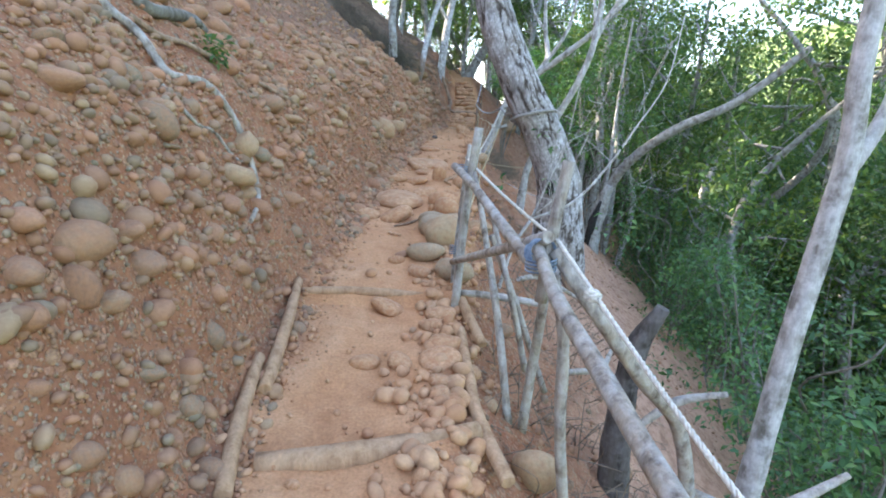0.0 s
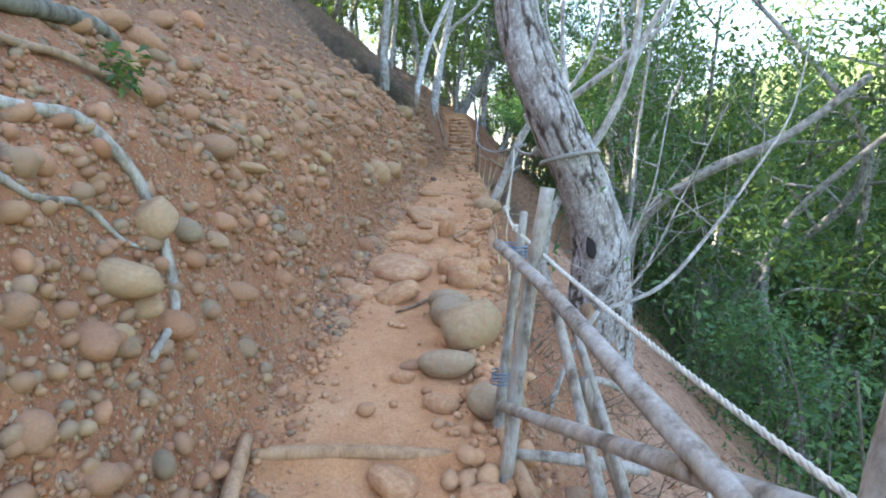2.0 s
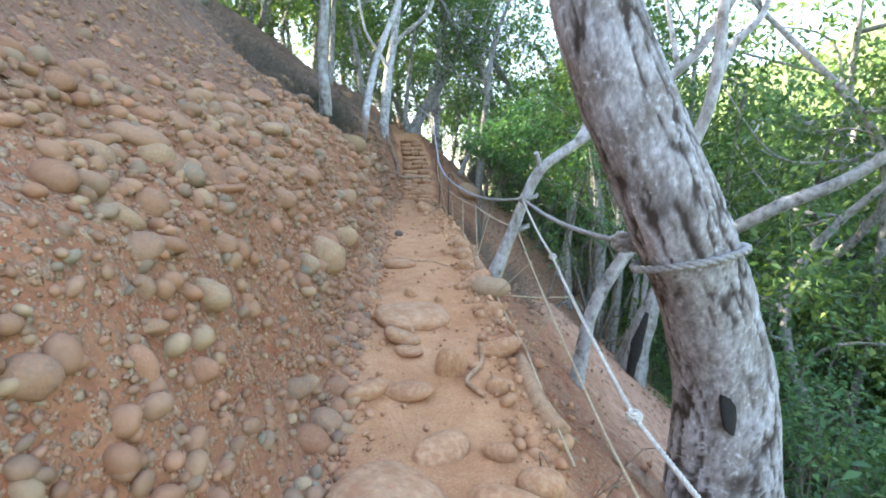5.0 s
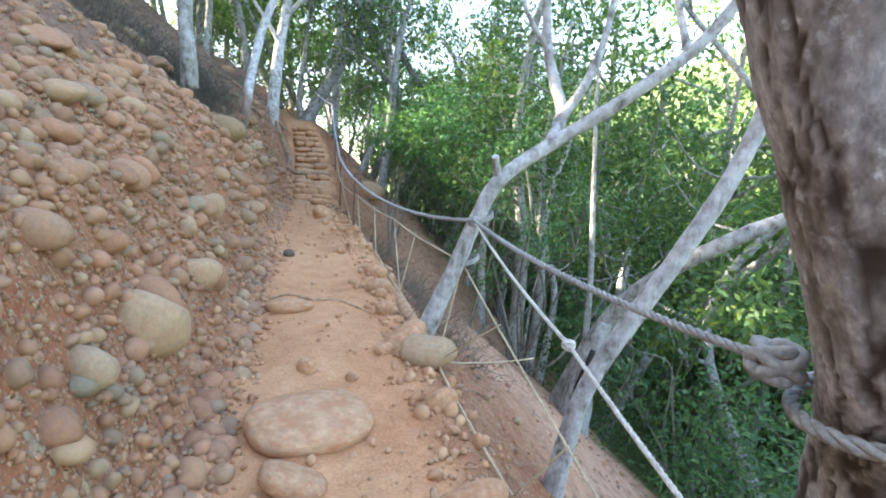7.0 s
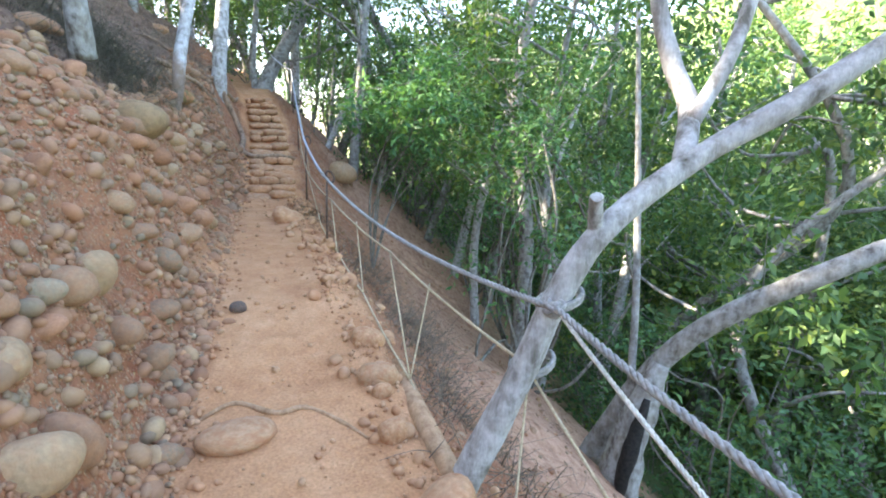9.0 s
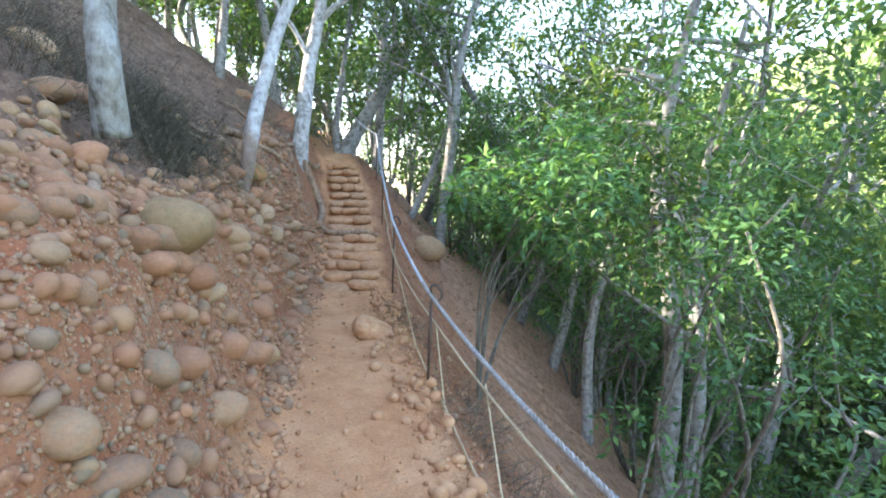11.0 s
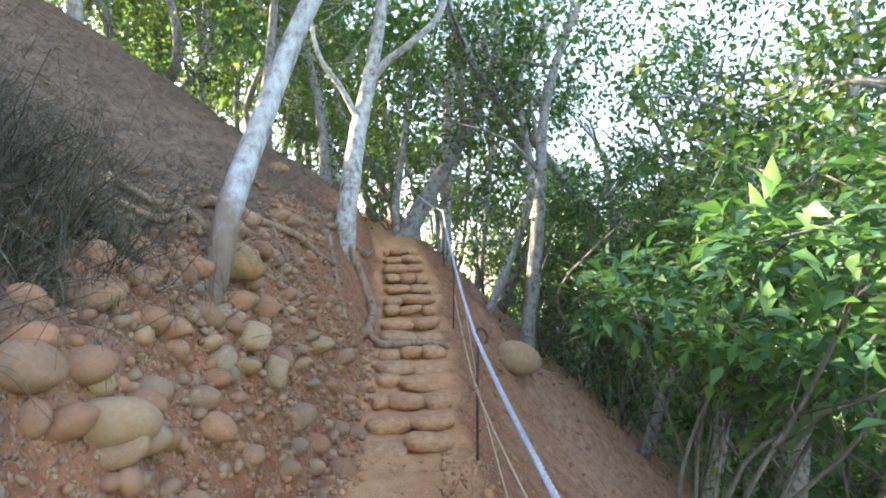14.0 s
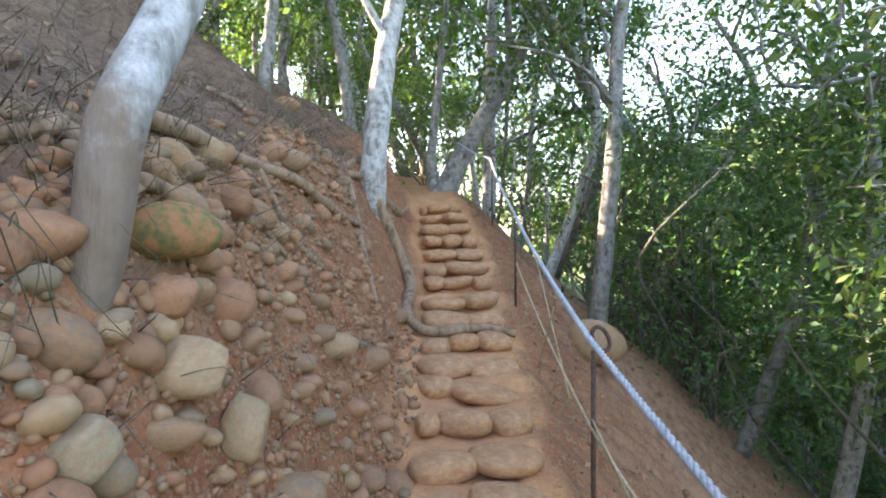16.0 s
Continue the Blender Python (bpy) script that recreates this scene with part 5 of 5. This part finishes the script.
root(drape([(0.0, 18.2), (.15, 18.6), (.2, 19.2), (.3, 19.7)], .03), [.06, .05, .03], 40)
root(drape([(-.2, 18.2), (-.35, 17.9), (-.45, 17.4), (-.4, 16.9)], .04), [.06, .05, .03], 41)
root(drape([(-1.7, 13.9), (-1.5, 13.6), (-1.32, 13.35), (-1.18, 13.15)], .05), [.05, .05, .045, .03], 42)
root(drape([(-1.2, 12.1), (-1.1, 11.7), (-.95, 11.4), (-.9, 11.0)], .03), [.05, .035, .02], 43)
root(drape([(-.36, 9.42), (-.2, 9.5), (-.02, 9.36), (.12, 9.38), (.26, 9.22), (.36, 9.05)], .004), [.008, .012, .014, .013, .010, .006], 44, "flat exposed root across the dusty path", LOGWOOD)
root(drape([(-.44, 4.85), (-.28, 5.02), (-.1, 5.24)], .015), [.008, .011, .008], 45, "thin bare root lying on the path")
root(drape([(.22, 7.1), (.18, 6.86), (.05, 6.68), (.12, 6.5)], .015), [.016, .018, .018, .014], 46, "bare root curling on the path edge", LOGWOOD)
for k, (x, y) in enumerate([(1.1, 5.7), (1.7, 5.7), (1.0, 6.5), (1.9, 6.4)]):
    root([(1.4, 6.22, .75), ((1.4 + x) / 2, (6.22 + y) / 2, on_ground((1.4 + x) / 2, (6.22 + y) / 2) + .12), (x, y, on_ground(x, y) + .02)], [.12, .07, .03], 47 + k, "thick root of the leaning tree gripping the slope")

# burnt scar at the foot of the leaning tree
scar = stone_shape(77, 3, .4, .6, 3.0)
ob = tagged(new("burnt_scar", mesh_np("scar", *scar, CHAR)), "charred black hollow at the foot of the leaning tree", "burnt wood")
ob.location, ob.rotation_euler, ob.scale = (1.27, 6.0, 1.02), (1.3, .2, .3), (.075, .2, .07)

# hollow burnt stump below
stump = tagged(new("burnt_stump"), "grey hollow stump, charred black inside", "stump")
sx, sy = 3.05, 10.2
stump.location = (sx, sy, on_ground(sx, sy))
part("shell", tube(spline([(0, 0, -.2), (.05, .0, .3), (.15, -.05, .8), (.28, -.1, 1.25)], 6), [.2, .17, .14, .08], 14, .16, 5, 6), GREYBARK, stump)
part("hollow", tube(spline([(-.09, -.12, .05), (-.02, -.14, .5), (.12, -.14, .95)], 5), [.05, .08, .03], 10, .2, 6, 8), CHAR, stump, "charred black hollow")

# dead stump and branches beside the fence
stick("dead_stump", "dark weathered broken stump below the fence", "stump", [(1.15, 2.9, -.75), (1.12, 2.85, -.1), (1.15, 2.8, .35), (1.25, 2.75, .62)], [.11, .085, .07, .04], DARKBARK, 60)
for k, P in enumerate([[(1.1, 2.6, -.05), (1.35, 2.65, .1), (1.6, 2.6, .18)], [(1.45, 2.2, -.35), (1.7, 2.15, -.15), (2.0, 2.2, -.02)], [(.9, 3.4, -.1), (1.3, 3.8, -.25), (1.6, 4.4, -.35)], [(.7, 4.4, .3), (1.0, 4.8, .2), (1.5, 5.0, -.1)], [(1.9, 2.3, -.6), (1.6, 2.4, -.4), (1.3, 2.5, -.3)]]):
    stick("dead_branch", "bleached dead branch lying on the slope", "branch", P, [.02, .028, .016], DEADWOOD, 61 + k)

# twiggy shrub by the fence
tw = tagged(new("twiggy_shrub"), "pale twiggy shrub with few bright leaves beside the fence", "shrub")
r = np.random.RandomState(5)
tips = []
for pts, rad in (([(.50, 4.3, .15), (.60, 4.22, .6), (.74, 4.2, .87)], [.016, .014, .013]), ([(.74, 4.2, .87), (.86, 4.22, 1.17), (.96, 4.25, 1.4), (1.0, 4.2, 1.6), (1.1, 4.3, 2.1)], [.010, .008, .006, .003]),
                 ([(.74, 4.2, .87), (1.05, 4.15, 1.02), (1.31, 4.2, 1.29), (1.53, 4.2, 1.64), (1.75, 4.25, 2.0), (1.85, 4.3, 2.5)], [.012, .011, .009, .006, .003]), ([(.76, 4.2, .9), (.92, 4.1, 1.1), (1.1, 4.1, 1.5), (1.25, 4.0, 2.0)], [.007, .006, .002])):
    L = spline(pts, 5)
    part("stem", tube(L, rad, 8, .06, 3), PALE, tw)
    if len(pts) > 3:
        for j in range(7):
            s = L[r.randint(4, len(L))]
            u = s + np.array([r.normal() * .18, r.normal() * .15, .1 + abs(r.normal()) * .2])
            v = (s + u) / 2 + r.normal(size=3) * .03
            part("twig", tube(spline([s, v, u], 3), [.004, .0015], 5), PALE, tw)
            tips.append((*u, .06))
part("foliage", leaf6(tips, 75, .07, 9), LEAF, tw)

# ---- dry rootlets and fallen leaves ----


def strands(name, label, cat, spots, n, ln, rad, seed, mat, hang=1.0):
    """Many thin bent fibres growing from places on the ground; one mesh."""
    r = np.random.RandomState(seed)
    out = []
    for k in range(n):
        x, y = spots[r.randint(len(spots))] + r.normal(size=2) * .16
        p = np.array([x, y, on_ground(x, y) + .01])
        nn = normal_at(x, y)
        L = ln * r.uniform(.4, 1.3)
        a = p + nn * L * r.uniform(.1, .5) + r.normal(size=3) * L * .25
        b = a + np.array([r.normal() * .3, r.normal() * .3, -hang * r.uniform(.2, .9)]) * L
        out.append(tube(spline([p, a, b], 3), [rad, rad * .4], 3))
    return tagged(part(name, join(out), mat, None), label, cat, kind="stuff")


S1 = np.array([(x, y) for x in np.linspace(-2.6, -.8, 12) for y in np.linspace(12.4, 14.3, 10) if left_x(y) - x > .75])
strands("hanging_rootlets", "tangle of grey dry rootlets hanging over the cut bank", "roots", S1, 1500, .26, .0024, 1, DRYGRASS)
S2 = np.array([(x, y) for x in np.linspace(-1.2, -.2, 8) for y in np.linspace(14.3, 18.0, 12) if .6 < left_x(y) - x < 1.3])
strands("root_litter", "thin grey dead rootlets and twigs on the bank", "roots", S2, 700, .3, .003, 2, DRYGRASS, .3)
DARKTWIG = plain_fibre("dark_dry_twig", (.05, .043, .035), (.17, .145, .115), 20)
DARKSCRUB = leaf_material("dark_scrub", [(0, (.055, .06, .042)), (1, (.15, .14, .105))], .7, .2)
S1B = np.array([(x, y) for x, y in S1 if x < -1.1])
strands("dry_scrub", "dark dry scrub and twigs overhanging the top of the bank", "scrub", S1B, 1500, .34, .0022, 3, DARKTWIG, .5)
S1C = np.array([(-1.0, 13.45), (-1.15, 13.6), (-1.3, 13.4), (-1.2, 13.2), (-1.45, 13.5), (-1.35, 13.05)])
strands("hanging_scrub", "dark grey-green fine scrub drooping over the cut bank", "scrub", S1C, 1300, .42, .0024, 9, DARKSCRUB, .9)
S3 = np.array([(1.1, 11.9), (1.25, 12.4), (1.35, 11.5), (1.5, 11.2), (.95, 9.5), (1.1, 9.9), (1.2, 10.4), (1.3, 10.9), (1.0, 8.9)])
strands("dry_grass", "tufts of dry grey grass and twigs below the path edge", "grass", S3, 900, .3, .003, 4, DRYGRASS, -.2)
S4 = np.array([(x, y) for x in (.5, .8, 1.1, 1.5) for y in (2.2, 3.0, 4.0, 4.8, 5.6)])
strands("dead_twigs", "dead twigs and fibres scattered under the fence", "twigs", S4, 500, .35, .004, 5, DRYGRASS, .1)
S5 = np.array([(.78, 13.7), (.85, 14.0), (.8, 13.4)])
strands("grass_tuft", "short green-grey grass tuft at the path edge", "grass", S5, 160, .16, .002, 6, DARKSCRUB, -.3)

r = np.random.RandomState(8)
n = 7000
y = r.uniform(-1, 23, n)
x = right_x(y) + .15 + r.rand(n) ** 1.4 * 6
z = ground(x, y) + .012
P = np.stack([x, y, z], 1)
D = r.normal(size=(n, 3)) * np.array([1, 1, .3])
D[:, 2] -= .5 * D[:, 0]
D /= np.linalg.norm(D, axis=1)[:, None]
S = np.cross(D, r.normal(size=(n, 3)) * .3 + np.array([.6, 0, 1]))
S /= np.linalg.norm(S, axis=1)[:, None]
L = r.uniform(.03, .08, n)[:, None]
V = np.stack([P, P + D * L * .5 + S * L * .2, P + D * L, P + D * L * .5 - S * L * .2], 1).reshape(-1, 3)
DEADLEAF = leaf_material("dead_leaf", [(0, (.14, .085, .055)), (.5, (.28, .175, .115)), (1, (.40, .27, .18))], .8, .1)
tagged(new("leaf_litter", mesh_np("litter", V, np.arange(n * 4).reshape(-1, 4), DEADLEAF)), "fallen brown leaves scattered over the slope", "leaves", kind="stuff")

S6 = np.array([(float(left_x(y)) - d, y) for y in np.linspace(12.5, 21, 16) for d in np.linspace(.9, 4.0, 9)])
strands("hill_twigs", "dead twigs and rootlets littering the upper bank", "twigs", S6, 1000, .28, .003, 7, DRYGRASS, .1)
n = 4200
y = r.uniform(2, 22, n)
x = left_x(y) - .9 - r.rand(n) ** 1.2 * 5
keep = r.rand(n) < np.interp(y, [2, 10, 13], [.25, .5, 1.0])
x, y = x[keep], y[keep]
n = len(x)
P = np.stack([x, y, ground(x, y) + .015], 1)
D = r.normal(size=(n, 3)) * np.array([1, 1, .3])
D[:, 2] -= .6 * D[:, 0]
D /= np.linalg.norm(D, axis=1)[:, None]
S = np.cross(D, r.normal(size=(n, 3)) * .3 + np.array([.6, 0, 1]))
S /= np.linalg.norm(S, axis=1)[:, None]
L = r.uniform(.03, .09, n)[:, None]
V = np.stack([P, P + D * L * .5 + S * L * .2, P + D * L, P + D * L * .5 - S * L * .2], 1).reshape(-1, 3)
tagged(new("bank_litter", mesh_np("litter", V, np.arange(n * 4).reshape(-1, 4), DEADLEAF)), "fallen brown leaves scattered over the upper bank", "leaves", kind="stuff")

# small green plant among the roots
pl = tagged(new("small_plant"), "small green plant growing from the bank", "plant")
pl.location = (-1.66, 3.84, on_ground(-1.66, 3.84))
part("foliage", leaf6([(0, 0, .08, .1), (.05, .04, .12, .08), (.08, -.05, .05, .08)], 120, .06, 12), FEATHER, pl)

# ---- cobbles of the bank ----
r = np.random.RandomState(21)


def scatter(n, y0, y1, lo, hi, dmax, power, keep):
    """Places on the bank with a size for each; rows of x, y, r."""
    y = r.uniform(y0, y1, n)
    d = r.rand(n) ** power * dmax - .03
    x = left_x(y) - d
    q = vnoise(x * 1.1 + 40, y * 1.1 + 9, 2) + .5 * vnoise(x * 3, y * 3, 1)
    ok = (q + r.rand(n) * .9 > keep) & ~((y > 12.2) & (d > .85) & (r.rand(n) < .85))
    s = lo * (hi / lo) ** (r.rand(n) ** 1.6)
    return np.stack([x, y, s], 1)[ok]


def stones_mesh(rows, sub, shapes, proud=.14):
    out = []
    N = np.stack([ground(rows[:, 0] - .06, rows[:, 1], False) - ground(rows[:, 0] + .06, rows[:, 1], False), ground(rows[:, 0], rows[:, 1] - .06, False) - ground(rows[:, 0], rows[:, 1] + .06, False), np.full(len(rows), .12)], 1)
    N /= np.linalg.norm(N, axis=1)[:, None]
    Z = ground(rows[:, 0], rows[:, 1])
    for k in range(len(rows)):
        V, F = shapes[r.randint(len(shapes))]
        s = rows[k, 2]
        M = rot(r, .45)
        out.append((V * s * np.array([1, 1, 1.0]) @ M.T + np.array([rows[k, 0], rows[k, 1], Z[k]]) + N[k] * s * proud * r.uniform(.2, 1.6), F))
    return join(out)


SMALL = [stone_shape(500 + k, 1, .8, .4 if k % 2 else 0, 1.2) for k in range(16)]
ROUND = [stone_shape(520 + k, 0, .72, .4 if k % 2 else 0, 1.5) for k in range(12)]
MID = [stone_shape(540 + k, 2, .72, .5 if k % 2 else 0, 1.5) for k in range(12)]
pebbles = np.concatenate([scatter(13000, -.2, 16.5, .010, .024, 1.0, .8, -.1), scatter(5000, -.2, 14, .014, .03, 2.8, 1, .0)])
tagged(part("bank_pebbles", stones_mesh(pebbles, 1, SMALL, .3), COBBLE, None), "countless small pebbles set in the red clay bank", "pebbles", kind="stuff")
gravels = np.concatenate([scatter(4200, -.2, 17, .022, .042, 1.15, .85, -.1), scatter(1500, -.2, 14, .024, .045, 2.8, 1, .0)])
tagged(part("bank_gravel", stones_mesh(gravels, 0, ROUND, .22), COBBLE, None), "rounded pebbles set close in the red clay bank", "pebbles", kind="stuff")
mids = np.concatenate([scatter(2300, -.5, 17, .036, .072, 1.3, .85, .0), scatter(650, -.5, 14, .035, .075, 3.2, 1, .1)])
tagged(part("bank_cobbles", stones_mesh(mids, 2, MID, .12), COBBLE, None), "rounded cobbles set in the red clay bank", "cobbles", kind="stuff")
# rubble along the foot of the bank
n = 1500
y = r.uniform(-.3, 15, n)
x = left_x(y) + .0 + r.normal(size=n) * .07
tagged(part("foot_rubble", stones_mesh(np.stack([x, y, .008 * (.034 / .008) ** (r.rand(n) ** 1.5)], 1), 1, ROUND, .3), PATHSTONE, None), "loose rubble fallen along the foot of the bank", "rubble", kind="stuff")

# pebbles and grit on the path and along its outer edge
n = 3000
y = r.uniform(-.5, 15, n)
u = r.rand(n)
x = np.where(r.rand(n) < .75, right_x(y) - .22 + np.abs(r.normal(size=n)) * .22, left_x(y) + u * (right_x(y) - left_x(y)))
s = .006 * (.030 / .006) ** (r.rand(n) ** 1.8)
tagged(part("path_pebbles", stones_mesh(np.stack([x, y, s], 1), 1, SMALL, .4), PATHSTONE, None), "loose pebbles and grit on the dusty path", "pebbles", kind="stuff")
n = 420
y = np.where(r.rand(n) < .45, r.uniform(1.2, 4.2, n), r.uniform(.8, 14.5, n))
x = right_x(y) - .08 + r.normal(size=n) * .14
s = r.uniform(.025, .06, n)
tagged(part("edge_cobbles", stones_mesh(np.stack([x, y, s], 1), 2, MID, .35), PATHSTONE, None), "rounded cobbles along the outer edge of the path", "cobbles", kind="stuff")

# grit on the slope below the path
n = 2000
y = r.uniform(-.5, 20, n)
x = right_x(y) + .1 + r.rand(n) ** 1.3 * 3.2
s = .008 * (.045 / .008) ** (r.rand(n) ** 2.2)
tagged(part("slope_pebbles", stones_mesh(np.stack([x, y, s], 1), 1, SMALL, .3), COBBLE, None), "pebbles and grit scattered on the slope below the path", "pebbles", kind="stuff")

# single cobbles of the bank
rows = scatter(420, .5, 16, .06, .115, 1.5, .9, .2)[:190]
rows = np.concatenate([rows, scatter(90, 10.5, 16, .07, .13, 1.1, .9, -.2)])
for x, y, s in rows:
    cobble(float(x), float(y), float(s * 2), float(s * 1.6))
